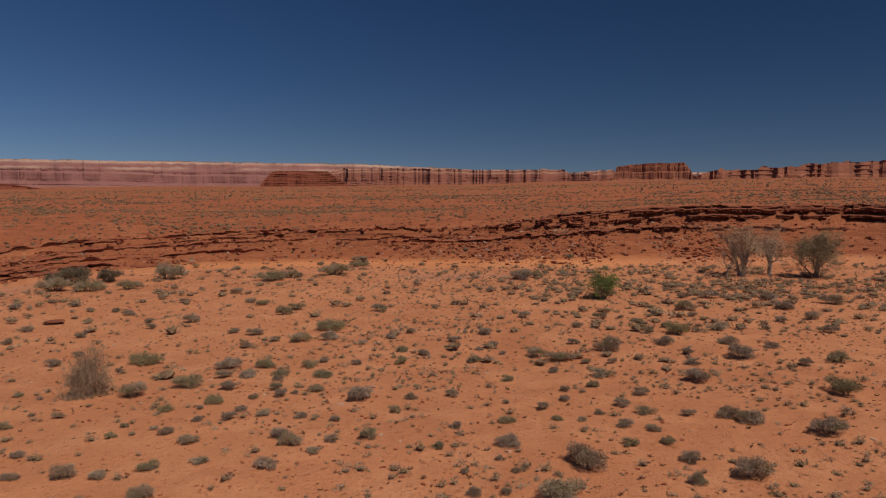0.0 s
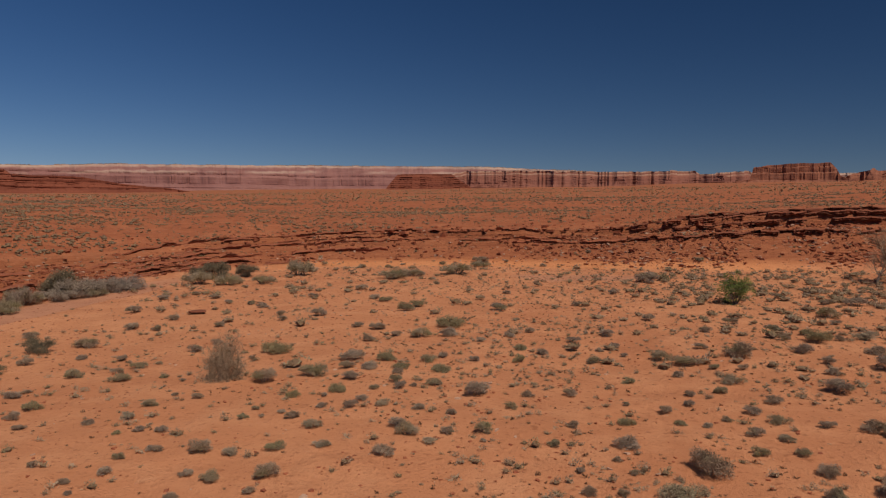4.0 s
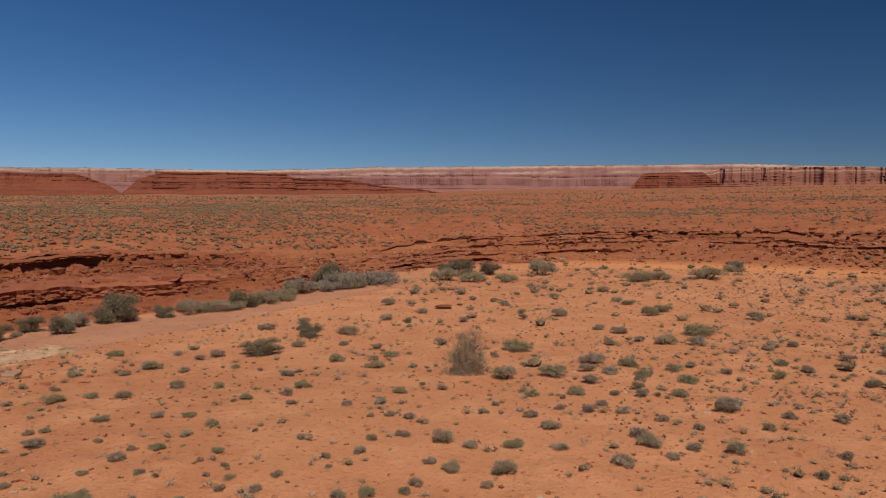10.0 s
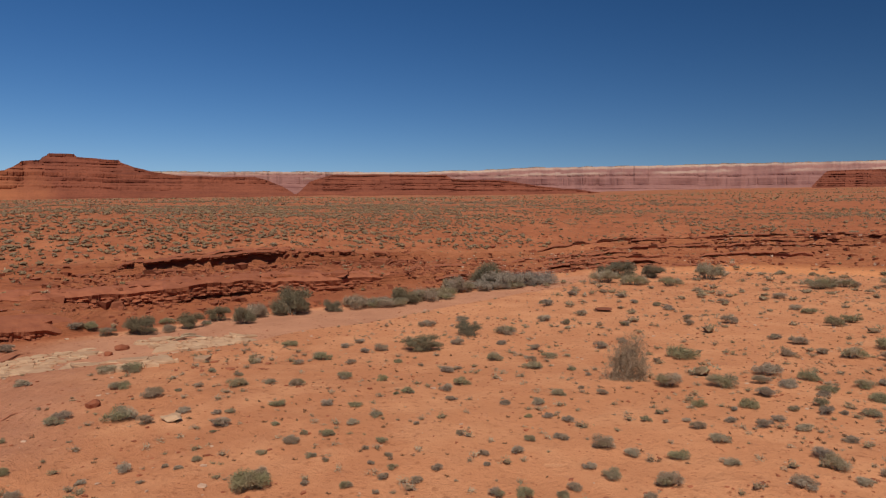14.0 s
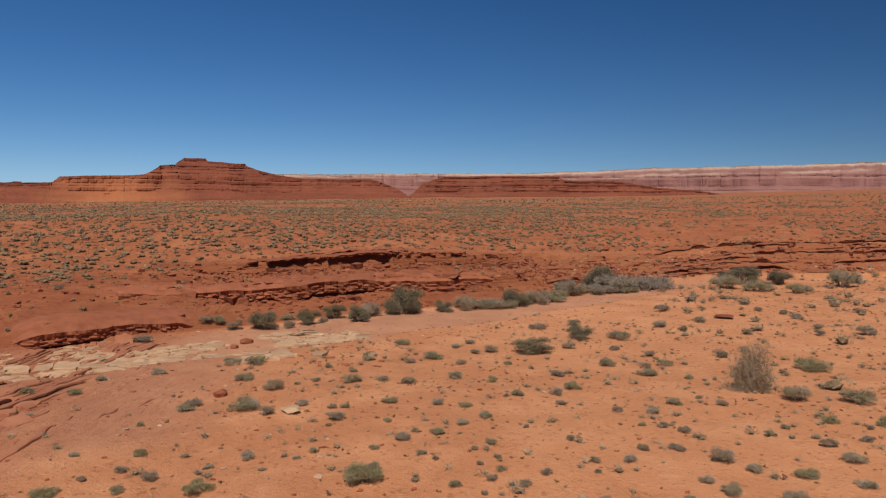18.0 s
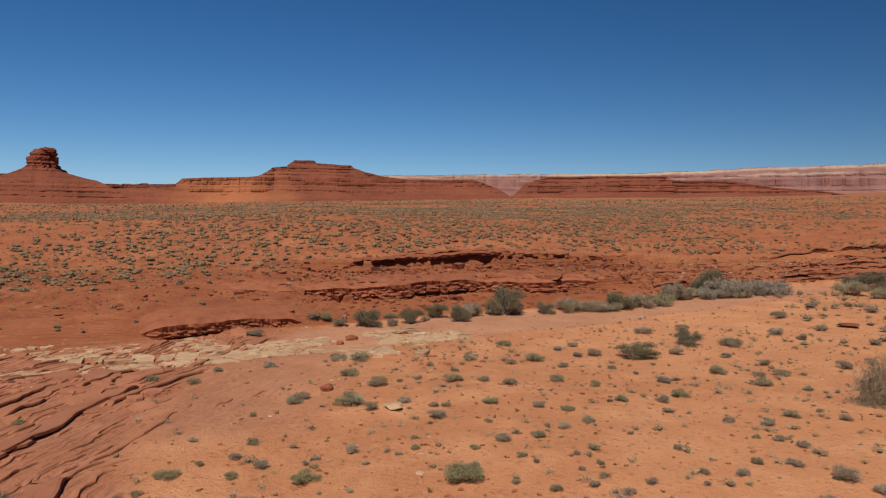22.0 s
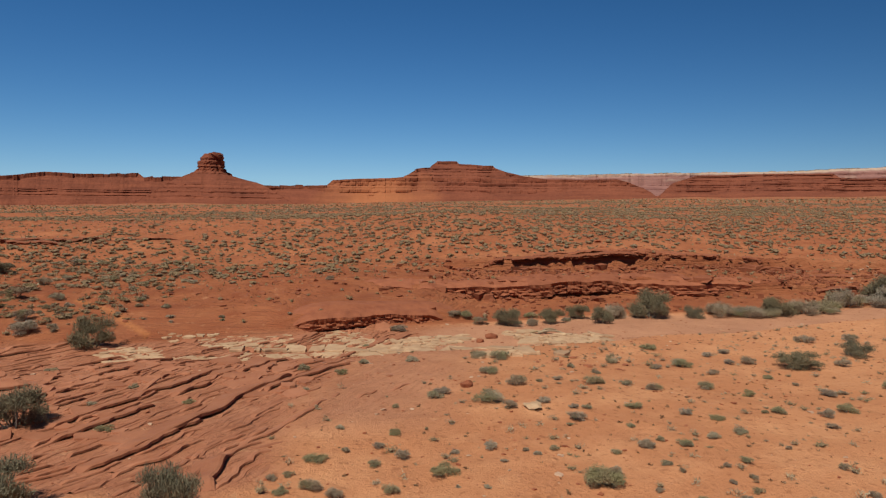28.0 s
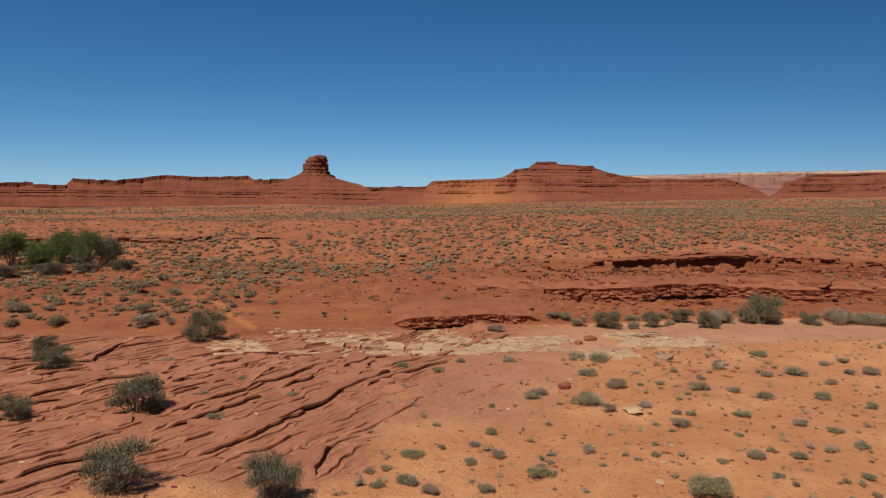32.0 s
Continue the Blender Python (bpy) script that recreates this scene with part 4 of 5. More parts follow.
GREY_F = [
    (1.6, 36.4, 1), (0.9, 19.3, 0.6), (2, 39, 0.7), (2.6, 43.7, 1.2), (4.3, 64.8, 1.3), (2.9, 40.2, 0.8), (1.8, 21.8, 0.4), (3.2, 37.9, 0.6),
    (2.6, 28.5, 0.4), (1.8, 19.3, 0.5), (2.2, 23.1, 1.1), (2.2, 20.8, 0.4), (8.1, 73.8, 2.7), (5.7, 49.5, 1.2), (4, 27.7, 0.7), (5.3, 33.7, 0.7),
    (6.1, 36.4, 1.5), (5, 28.8, 0.6), (5.3, 30.4, 0.6), (7.4, 40, 0.9), (8.6, 45.5, 1.1), (5.2, 26.1, 0.5), (7.3, 35.8, 0.7), (4.4, 21.5, 1.7),
    (6.6, 31.1, 0.8), (10.9, 49.2, 1.2), (6, 26.9, 0.6), (9.1, 38.6, 2.1), (8.6, 35.7, 0.7), (7.1, 27.9, 0.8), (6.6, 25.4, 0.7),
]
GREY_G = [
    (12.9, 46.7, 1.2), (17.6, 62.9, 1.4), (8.3, 29.6, 0.9), (12.6, 43.6, 1), (12.5, 39.8, 1.4), (14.3, 45.4, 1), (7.6, 23.6, 0.7), (20.1, 59.8, 1.2),
    (12.9, 37.2, 1), (9.3, 26.7, 0.7), (17.9, 51.1, 1), (12.4, 35.1, 1), (7.8, 22, 0.8), (15.5, 43.3, 0.9), (11.6, 32.1, 1.6), (7.4, 20.2, 0.8),
    (22.2, 59.3, 1.8), (16, 39.7, 1.4), (10.8, 26.5, 1.2), (15.3, 36.1, 1.8), (11.4, 25.9, 1.4), (9.2, 20.9, 1.4), (26.3, 57.7, 1.8), (18.1, 38.9, 1.1),
    (23, 48.3, 1.1), (25.8, 53.8, 1.9), (17.8, 34.7, 0.9), (25.6, 49.3, 1.6), (24.1, 44.3, 1.4), (31, 56.6, 2.3), (13.5, 24.5, 1.4),
]
SAGE_A = [
    (-38.8, -5.7, 0.7), (-30.7, -3.1, 0.5), (-33.4, -1.7, 0.6), (-20.2, 3, 0.4), (-34.7, 5.8, 0.8), (-30.2, 5.1, 0.5), (-27.1, 5, 0.3), (-33.1, 7.3, 0.7),
    (-24, 5.3, 0.4), (-35, 8.9, 0.7), (-43.2, 11.1, 0.8), (-18.1, 5.4, 0.6), (-26.2, 7.9, 0.4), (-34.3, 11.2, 0.9), (-27, 9.8, 0.9), (-49.5, 20.3, 1.4),
    (-34.2, 14.8, 1.1), (-30.2, 13.6, 1), (-25.6, 11.6, 1.5), (-17.4, 7.9, 0.3), (-33.6, 15.8, 1.5), (-49.1, 25.5, 1.4), (-19.5, 11.1, 0.4),
]
SAGE_B = [
    (-30.6, 18.2, 0.6), (-23.1, 14.5, 0.5), (-26.7, 17.1, 1), (-16.7, 10.9, 1.2), (-16.5, 11, 1.3), (-31.1, 20.9, 0.8), (-18.5, 12.7, 0.4), (-26.1, 18.3, 0.7),
    (-19, 14.7, 0.4), (-17, 13.4, 0.4), (-29.5, 23.9, 1.3), (-18.3, 15.1, 0.6), (-18.2, 15.1, 0.5), (-18.5, 16.4, 0.5), (-18.7, 17.7, 0.6), (-14.5, 14.4, 0.4),
    (-20.4, 21.1, 0.7), (-22.2, 29.3, 1.3), (-19.6, 29, 1.1), (-15.4, 23.2, 0.7), (-20.5, 31.8, 1), (-15.5, 24.8, 0.8), (-9.5, 18.1, 0.8),
]
SAGE_C = [
    (-10, 20.3, 0.6), (-8.8, 21, 0.8), (-8.4, 23.2, 0.9), (-11.1, 30.8, 1.4), (-7.4, 21.4, 0.7), (-6.7, 26.3, 0.8), (-18.1, 75, 3.5), (-5, 23.1, 1),
    (-8.4, 41.7, 1.5), (-6.5, 34.9, 1.2), (-4.1, 22.3, 0.6), (-5.4, 30.3, 0.9), (-2.5, 23.8, 1), (-1.8, 27, 0.7), (10.1, 76.1, 2), (5, 37.5, 1.5),
    (3.3, 18.9, 1.5), (7.4, 32.6, 1.3), (6.3, 23.5, 0.8), (7.8, 26.9, 1), (7.5, 25, 0.7), (18.3, 53.5, 1.9), (17.2, 44.5, 1.7), (19.8, 35.6, 1.5),
]
GREEN_A = [
    (-26.7, -2.3, 0.7), (-30, 0.5, 0.6), (-18.9, 2.6, 0.5), (-21.2, 3.9, 0.8), (-22.8, 6.9, 0.6), (-18.7, 7.1, 0.9), (-20.6, 14.7, 0.4), (-22.7, 16.3, 0.7),
    (-33.9, 25.1, 1.1), (-20.3, 18.1, 0.6), (-23.3, 22.4, 0.7), (-16.3, 15.7, 0.5), (-25.9, 26, 0.6), (-20, 24, 0.9), (-10.6, 15.4, 0.7), (-14.7, 21.5, 0.4),
    (-17.8, 29.6, 0.6),
]
GREEN_B = [
    (-11.2, 23.7, 0.5), (-15.2, 36.2, 1.8), (-10.5, 26.8, 0.8), (-9.1, 28.2, 1), (-14.3, 56.6, 1.3), (-8.7, 34.8, 1.3), (-7.5, 33, 1), (-11.1, 54.3, 1.6),
    (-5.6, 33, 1.3), (-7.3, 45.8, 2.1), (-2.1, 36.1, 0.9), (-2.2, 38.7, 1), (2.4, 26, 0.9), (3, 32.3, 0.8), (4.3, 26.2, 0.6), (14.2, 42.8, 2.2),
    (17, 29.8, 1.9),
]

SLOPE_GREY = [
    (-10.8, 93.8, 2.6), (-15.8, 92.2, 1.2), (3.1, 97.5, 1.1), (-7.5, 94.1, 0.9), (-27.3, 98.6, 0.7), (-20.9, 91.3, 0.8),
    (-55.2, -18.5, 1.4), (-54.7, -15.5, 1.9), (-51.6, -16.9, 0.7), (-48.6, -14.4, 1.2), (-53.1, -9.5, 2.4), (-52.7, -7.6, 0.8), (-58.5, -2.7, 0.8), (-52.7, -0.4, 0.5),
    (-52.3, 3, 0.5), (-50.9, 7.5, 0.5), (-81, -9.3, 2), (-70.5, -7.3, 0.9), (-65.5, -1.4, 0.8), (-74.7, 0.4, 0.9), (-80.5, -4.5, 1.2), (-60.4, -7.7, 0.9),
    (-58.6, -9.4, 0.6), (-70.5, -10.8, 2), (-64.7, -12, 2.2), (-60.2, -15.5, 1), (-58.6, -19.2, 2.2), (-60.5, -17, 1.5), (-56.5, -4, 0.5), (-80.6, 9.8, 1), (-61.1, 12.4, 1),
]
SLOPE_SAGE = [
    (-2.7, 91.6, 1.1), (-26, 89.9, 1.5), (16.5, 92.8, 1.3), (-22.1, 88.4, 1.4), (13.8, 95.4, 0.7),
    (-57.3, -0.8, 0.9), (-68.8, 5, 0.7), (-62.8, -5.5, 0.8), (-80, -7.2, 1.3), (-67.7, -2.8, 1.1), (-67.8, 1.3, 1.1), (-73.5, 3.3, 0.9), (-72.6, 1.8, 0.7),
    (-70.7, -5.3, 1), (-75.3, -2.2, 0.9), (-59.9, -9.1, 0.9), (-62.9, -8.7, 1.6), (-71.9, -9.2, 1.2), (-63.8, -12.5, 0.9), (-63.8, -14.2, 1.1), (-58.8, -17.1, 1.3),
    (-56.8, -17.8, 1.2), (-57.9, -15, 0.5), (-56.4, -5.6, 0.6), (-69.8, 6.5, 0.9), (-76.8, 10.9, 0.8), (-86.5, 17.4, 0.9), (-87.9, 15.4, 0.7), (-56, 12.3, 0.5),
]

grey_shrubs = [shrub("blackbrush", "dark grey twiggy blackbrush on red sand", "shrub", GREY_LEAF, 0.60, 5200, 0.060, 0.0105, 100 + k, hollow=0.4) for k in range(4)]
sage_shrubs = [shrub("sagebrush", "grey-green sagebrush on red sand", "shrub", SAGE_LEAF, 0.58, 4800, 0.055, 0.0115, 200 + k, hollow=0.4) for k in range(3)]
green_shrubs = [shrub("rabbitbrush", "low yellow-green rabbitbrush on red sand", "shrub", GREEN_LEAF, 0.52, 4400, 0.065, 0.011, 300 + k, up=0.7, hollow=0.4) for k in range(3)]
GREY_ALL = GREY_A + GREY_B + GREY_C + GREY_D + GREY_E + GREY_F + GREY_G + SLOPE_GREY
SAGE_ALL = SAGE_A + SAGE_B + SAGE_C + SLOPE_SAGE
GREEN_ALL = GREEN_A + GREEN_B
spots(grey_shrubs, GREY_ALL, 1)
spots(sage_shrubs, SAGE_ALL, 2)
spots(green_shrubs, GREEN_ALL, 3)

ASH_SPOTS = [(-44.4, 60.6, 4.4), (-43.0, 63.8, 3.8), (-45.2, 57.6, 3.0), (-45.6, 43.0, 1.8)]
# tall bushes along the wash, on the slickrock and on the flat
bush_protos = [shrub("tall_bush", "tall rounded olive-grey bush beside the dry wash", "bush", OLIVE_LEAF, 0.95, 7500, 0.06, 0.011, 400 + k, up=0.9, group="bushes along the wash", spread=0.33, lobes=10, hollow=0.2) for k in range(3)]
spots(bush_protos, [(-47, 22.7, 2.1), (-46.6, 25.9, 1.8), (-47.8, 28.9, 1.7), (-45.1, 29.3, 1.6), (-46.9, 34.8, 2.9), (-48.0, 36.2, 2.3), (-47.0, 60.0, 3.4), (-36.9, 71, 3.0), (-34.6, 74, 2.4), (-48.5, -4.9, 2.9),
                    (-28.5, -5.3, 1.9), (-18.6, -0.1, 1.7), (-20.1, -4.2, 1.9), (-39.5, 72.5, 1.8), (-38.3, -11.0, 1.8), (-46.9, -13.9, 1.5), (-28.4, -9.3, 1.4)], 4, (1.1, 1.5), 1.05)
ash_protos = [shrub("bare_thicket", "ash-grey thicket of bare twigs beside the dry wash", "bush", ASH_LEAF, 0.62, 7500, 0.075, 0.008, 460 + k, up=0.9, group="thickets along the wash", spread=0.36, lobes=11, hollow=0.2) for k in range(2)]
spots(ash_protos, ASH_SPOTS, 6, (0.8, 1.2), 1.1)
low_protos = [shrub("willow_thicket", "grey-green thicket along the edge of the wash", "bush", (OLIVE_LEAF, SAGE_LEAF, GREY_LEAF)[k], 0.55, 6500, 0.06, 0.010, 430 + k, up=0.8, group="thickets along the wash", spread=0.36, lobes=11, hollow=0.25) for k in range(3)]
spots(low_protos, [(-45.9, 40.8, 2.6), (-45.1, 43.1, 2.8), (-44.6, 45.6, 3.0), (-44.4, 48.0, 2.6), (-45.0, 51.0, 2.3), (-45.7, 54.0, 2.6), (-29.1, 75.4, 3.2),
                   (-32.4, 35.2, 1.1), (-28.4, 34.6, 1.5), (-26.8, 36.5, 1.3), (-10.8, 92.0, 2.4), (-12.0, 79.5, 3.0), (-16.5, 77.5, 2.2), (-33.0, 66.5, 2.4), (-36.0, 66.0, 2.6), (-30.0, 68.0, 2.0), (-47.5, 32.0, 1.8), (-45.6, 42.0, 1.4), (-44.0, 44.2, 1.6), (-45.6, 46.6, 1.3), (-43.6, 49.6, 1.5), (-46.0, 55.6, 1.8), (-43.6, 60.2, 2.2), (-47.0, 31.0, 1.0), (-47.2, 27.6, 0.9), (-46.2, 24.2, 0.9), (-46.0, 38.4, 1.5)], 5, (0.8, 1.7), 1.1)


def grow(rng, start, way, length, radius, level, lines, tips, spread=0.55, lift=0.12):
    """A limb and what branches from it, as lines of (x, y, z, radius)."""
    line, p, d = [(*start, radius)], Vector(start), Vector(way).normalized()
    n = 4 if level > 0 else 2
    for k in range(n):
        d = (d + Vector(rng.normal(size=3)) * 0.16 + Vector((0, 0, lift))).normalized()
        p = p + d * length / n
        r = radius * (1 - 0.55 * (k + 1) / n)
        line.append((*p, r))
        if level > 0 and k >= 1:
            for _ in range(2 if level > 1 else 3):
                side = (d + Vector(rng.normal(size=3)) * spread).normalized()
                grow(rng, p, side, length * rng.uniform(0.5, 0.72), r * 0.65, level - 1, lines, tips, spread, lift)
    lines.append(line)
    if level == 0:
        tips.append(tuple(p))


def tree(name, label, x, y, tall, seed, leaf=None, per_tip=10, size=0.25, trunks=1, group="", leaf_label="", spread=0.55, levels=3, thick=0.036, leaf_size=1.0):
    rng = np.random.default_rng(seed)
    root = tagged(new(name), label, "tree", group)
    lines, tips = [], []
    for k in range(trunks):
        a = k * 2.6 + rng.random()
        grow(rng, (0.12 * k, 0.08 * k, -0.1), (0.25 * math.cos(a) * (trunks > 1), 0.25 * math.sin(a) * (trunks > 1), 1), tall * 0.52, tall * thick, levels, lines, tips, spread)
    thick_lines = [v for v in lines if v[0][3] > tall * 0.012]
    trunk = child("trunk", *tubes(thick_lines, 6), BARK if leaf else PALE_BARK, root, "grey furrowed trunk and limbs")
    child("branchwork", *tubes([v for v in lines if v[0][3] <= tall * 0.012], 3), BARK if leaf else DRY_LEAF, trunk)
    if leaf:
        lobes = [(*t, size) for t in tips]
        child("crown", *leaves(rng, lobes, per_tip * len(tips), size * 0.55 * leaf_size, size * 0.28 * leaf_size, 0.1, 0.1), leaf, root, leaf_label)
    else:
        lobes = [(*t, size) for t in tips]
        child("crown", *leaves(rng, lobes, per_tip * len(tips), size * 1.1, 0.02 * tall / 5, 0.2, 0.1), DRY_LEAF, root, "fine bare pale twigs")
    root.matrix_basis = pose(x, y, ground_z(x, y), 0, 0, seed * 40)
    return root


tree("dead_tree", "bare grey cottonwood with a feathery crown of twigs", 33.0, 78.4, 5.6, 3, per_tip=3, size=0.45, trunks=3, thick=0.042, spread=0.75, group="dead cottonwoods")
tree("dead_tree", "bare grey cottonwood with a feathery crown of twigs", 36.7, 80.4, 5.4, 7, per_tip=3, size=0.45, trunks=2, thick=0.042, spread=0.75, group="dead cottonwoods")
tree("dead_tree", "small bare leaning grey cottonwood", 31.0, 78.0, 3.6, 9, per_tip=4, size=0.34, group="dead cottonwoods")
tree("tamarisk", "grey-green tamarisk with several trunks beside dead cottonwoods", 40.9, 77.5, 5.0, 12, GREEN_LEAF, 10, 0.46, 6, leaf_size=0.42, thick=0.018, spread=0.7, leaf_label="feathery grey-green foliage")
tree("young_cottonwood", "small bright green young cottonwood in the scrub", 13.3, 59.2, 2.3, 15, TREE_LEAF, 40, 0.24, 5, spread=1.5, levels=2, leaf_size=0.5, thick=0.022, leaf_label="bright green leaves")
bpy.data.objects["young_cottonwood"].scale = (1.5, 1.2, 1.1)
for k, (x, y, h) in enumerate([(-78.5, -19.6, 4.6), (-80.5, -22.5, 4.0), (-77.0, -23.5, 3.4), (-80.0, -26.5, 4.2), (-79.0, -17.0, 3.2)]):
    tree("cottonwood", "leafy green cottonwood in a grove at the edge of the plain", x, y, h * 0.86, 20 + k, GROVE_LEAF if k < 4 else OLIVE_LEAF, 8, 0.38, 5 + k % 2, spread=0.95, leaf_size=0.5, thick=0.022, group="cottonwood grove", leaf_label="dense green leaves")
for k, (x, y, w) in enumerate([(-76.8, -15.6, 2.6), (-74.5, -21.5, 2.8), (-73, -25, 3.0), (-76, -18.8, 2.4)]):
    copy_thing(bpy.data.objects["tall_bush"], pose(x, y, ground_z(x, y) - 0.1)).scale = (w, w, w * 0.75)


def driftwood():
    rng = np.random.default_rng(83)
    root = tagged(new("driftwood"), "bleached curved driftwood branches stranded on the wash floor", "driftwood")
    for k, (x, y, turn, long) in enumerate([(0, 0, 0.3, 2.2), (0.4, 0.5, 1.0, 1.6), (-0.5, 0.2, -0.5, 1.3)]):
        line, p, a = [], Vector((x, y, 0.08)), turn
        for j in range(7):
            line.append((*p, 0.10 * (1 - 0.11 * j)))
            a += rng.normal() * 0.25
            p = p + Vector((math.cos(a), math.sin(a), 0.28 * math.cos(j * 0.8))) * long / 6
        child("branch", *tubes([line], 6), DEAD_LEAF, root)
    root.matrix_basis = pose(-42.9, 22.9, ground_z(-42.9, 22.9), 0, 0, 75)


driftwood()

copy_thing(bpy.data.objects["tall_bush"], pose(-27.3, 29.3, ground_z(-27.3, 29.3) - 0.05, 0, 0, 70)).scale = (2.5, 2.1, 1.45)


def dead_bush():
    rng = np.random.default_rng(77)
    root = tagged(new("dead_bush"), "large dry brown bush of bare tangled twigs", "bush")
    lines, tips = [], []
    for k in range(26):
        a = k * 2.4
        lean = 0.35 if k < 9 else 1.1
        grow(rng, (0.16 * math.cos(a), 0.16 * math.sin(a), -0.05), (lean * math.cos(a), lean * math.sin(a), 1.0 if k < 18 else 0.45), 0.85 if k < 9 else 0.62, 0.02, 2, lines, tips, 0.7, 0.02)
    child("branchwork", *tubes(lines, 3), DEAD_LEAF, root, "dry grey-brown branches")
    lobes = [(*t, 0.2) for t in tips]
    child("crown", *leaves(rng, lobes, 4 * len(tips), 0.26, 0.014, 0.4, 0.1), DEAD_LEAF, root, "brittle pale twigs")
    root.matrix_basis = pose(-14.8, 29.5, ground_z(-14.8, 29.5)) @ Matrix.Diagonal((0.85, 0.85, 1.3, 1))


dead_bush()


# ---- scattered growth too fine to count ----


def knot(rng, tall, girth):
    """A solid core for a small shrub's dense wood and inner shade: twenty uneven faces."""
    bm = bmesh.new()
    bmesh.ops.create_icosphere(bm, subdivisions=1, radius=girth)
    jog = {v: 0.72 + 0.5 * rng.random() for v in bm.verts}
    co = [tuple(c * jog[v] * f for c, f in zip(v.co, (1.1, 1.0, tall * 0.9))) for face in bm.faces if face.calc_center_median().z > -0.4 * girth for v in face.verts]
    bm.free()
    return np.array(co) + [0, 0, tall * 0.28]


def scatter(name, label, material, spans, seed, quads, length, width, density, size, taken=(), tall=0.6, core=0.22, spread=0.28):
    """Many small tufts as one mesh. spans: bearings and distances; density: a function of place that returns the share kept."""
    rng = np.random.default_rng(seed)
    b0, b1, r0, r1, n = spans
    b = np.radians(rng.uniform(b0, b1, n))
    r = np.sqrt(rng.uniform(r0**2, r1**2, n))
    x, y = r * np.sin(b), r * np.cos(b)
    keep = rng.random(n) < density(x, y)
    if len(taken):
        far = np.ones(n, bool)
        for px, py, w in taken:
            far &= (x - px) ** 2 + (y - py) ** 2 > (0.6 * w) ** 2
        keep &= far
    x, y = x[keep], y[keep]
    z = height(x, y)[0]
    m = len(x)
    w = size[0] + (size[1] - size[0]) * rng.random(m) ** 1.6
    co, base = [], 0
    bank = []
    for k in range(6):
        hp = heap(rng, tall, spread, 5)
        blades = leaves(rng, hp, quads, length, width, 0.4, 0.2)[0]
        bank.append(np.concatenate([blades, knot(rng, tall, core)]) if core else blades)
    kind, turn = rng.integers(6, size=m), rng.uniform(0, 6.28, m)
    bank = np.array(bank)[kind]
    c, s = np.cos(turn)[:, None], np.sin(turn)[:, None]
    px = (bank[:, :, 0] * c - bank[:, :, 1] * s) * w[:, None] + x[:, None]
    py = (bank[:, :, 0] * s + bank[:, :, 1] * c) * w[:, None] + y[:, None]
    pz = bank[:, :, 2] * (w * rng.uniform(0.75, 1.15, m))[:, None] + z[:, None] - 0.02
    co = np.stack([px, py, pz], -1).reshape(-1, 3)
    me = bpy.data.meshes.new(name)
    nq = len(co) // 3
    me.vertices.add(len(co))
    me.vertices.foreach_set("co", co.ravel())
    me.loops.add(len(co))
    me.loops.foreach_set("vertex_index", np.arange(len(co)))
    me.polygons.add(nq)
    me.polygons.foreach_set("loop_start", np.arange(nq) * 3)
    me.update(calc_edges=True)
    me.materials.append(material)
    # the core's faces take the darker tone that paints the tuft's shaded inside
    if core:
        me.materials.append(SHADY_HEART)
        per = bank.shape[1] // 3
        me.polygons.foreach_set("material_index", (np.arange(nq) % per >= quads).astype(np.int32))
    return tagged(new(name, me), label, "vegetation", kind="stuff")


def flat_share(x, y):
    b, r = polar(x, y)
    wr = np.where(b < -27, WASH_R(b) - 1, BASE_R(b) + 2)
    return (r < wr) * (1 - streak_mask(x, y)) * (0.35 + 0.65 * step(-0.3, 0.4, fbm(x * 0.15, y * 0.15, 3, 61))) * (0.34 + 0.66 * step(-28, 0, b)) * (1 - 0.6 * hardpan(x, y)) * (1 - 0.55 * step(34, 58, r) * step(-34, -24, b))


def open_share(x, y):
    b, r = polar(x, y)
    return (r < BASE_R(b) - 1) * (0.3 + 0.7 * step(-0.3, 0.4, fbm(x * 0.08, y * 0.08, 3, 75))) * (0.16 + 0.84 * step(2, 20, b)) * (0.4 + 0.6 * step(40, 55, r))


def upland_share(x, y):
    b, r = polar(x, y)
    rim = BASE_R(b) + RIM_S(b)
    patch = step(-0.35, 0.45, fbm(x * 0.02, y * 0.02, 3, 62) + 0.9 * fbm(x * 0.10, y * 0.10, 2, 63))
    return (r > rim + 2) * (0.14 + 0.86 * patch) * (0.55 + 0.45 * step(-30, -45, b)) * step(rim - 5, rim + 26, r)


def bank_share(x, y):
    b, r = polar(x, y)
    return (r > BASE_R(b) + 0.5) * (r < BASE_R(b) + RIM_S(b)) * (0.3 + 0.7 * step(-0.2, 0.5, fbm(x * 0.1, y * 0.1, 3, 64)))


def near_share(x, y):
    b, r = polar(x, y)
    rim = BASE_R(b) + RIM_S(b) * (1 - 0.5 * SMOOTH(b))
    patch = step(-0.45, 0.5, fbm(x * 0.035, y * 0.035, 3, 66) + 0.8 * fbm(x * 0.15, y * 0.15, 2, 67))
    return (r > rim + 1.5) * (0.2 + 0.8 * patch) * (0.5 + 0.5 * step(-26, -42, b))


def slope_share(x, y):
    b, r = polar(x, y)
    return (r > BASE_R(b) + 2) * (r < BASE_R(b) + RIM_S(b) + 4) * step(-88, -97, b + 0.3 * (BASE_R(b) + 12 - r)) * (0.3 + 0.7 * step(-0.4, 0.4, fbm(x * 0.12, y * 0.12, 3, 69)))


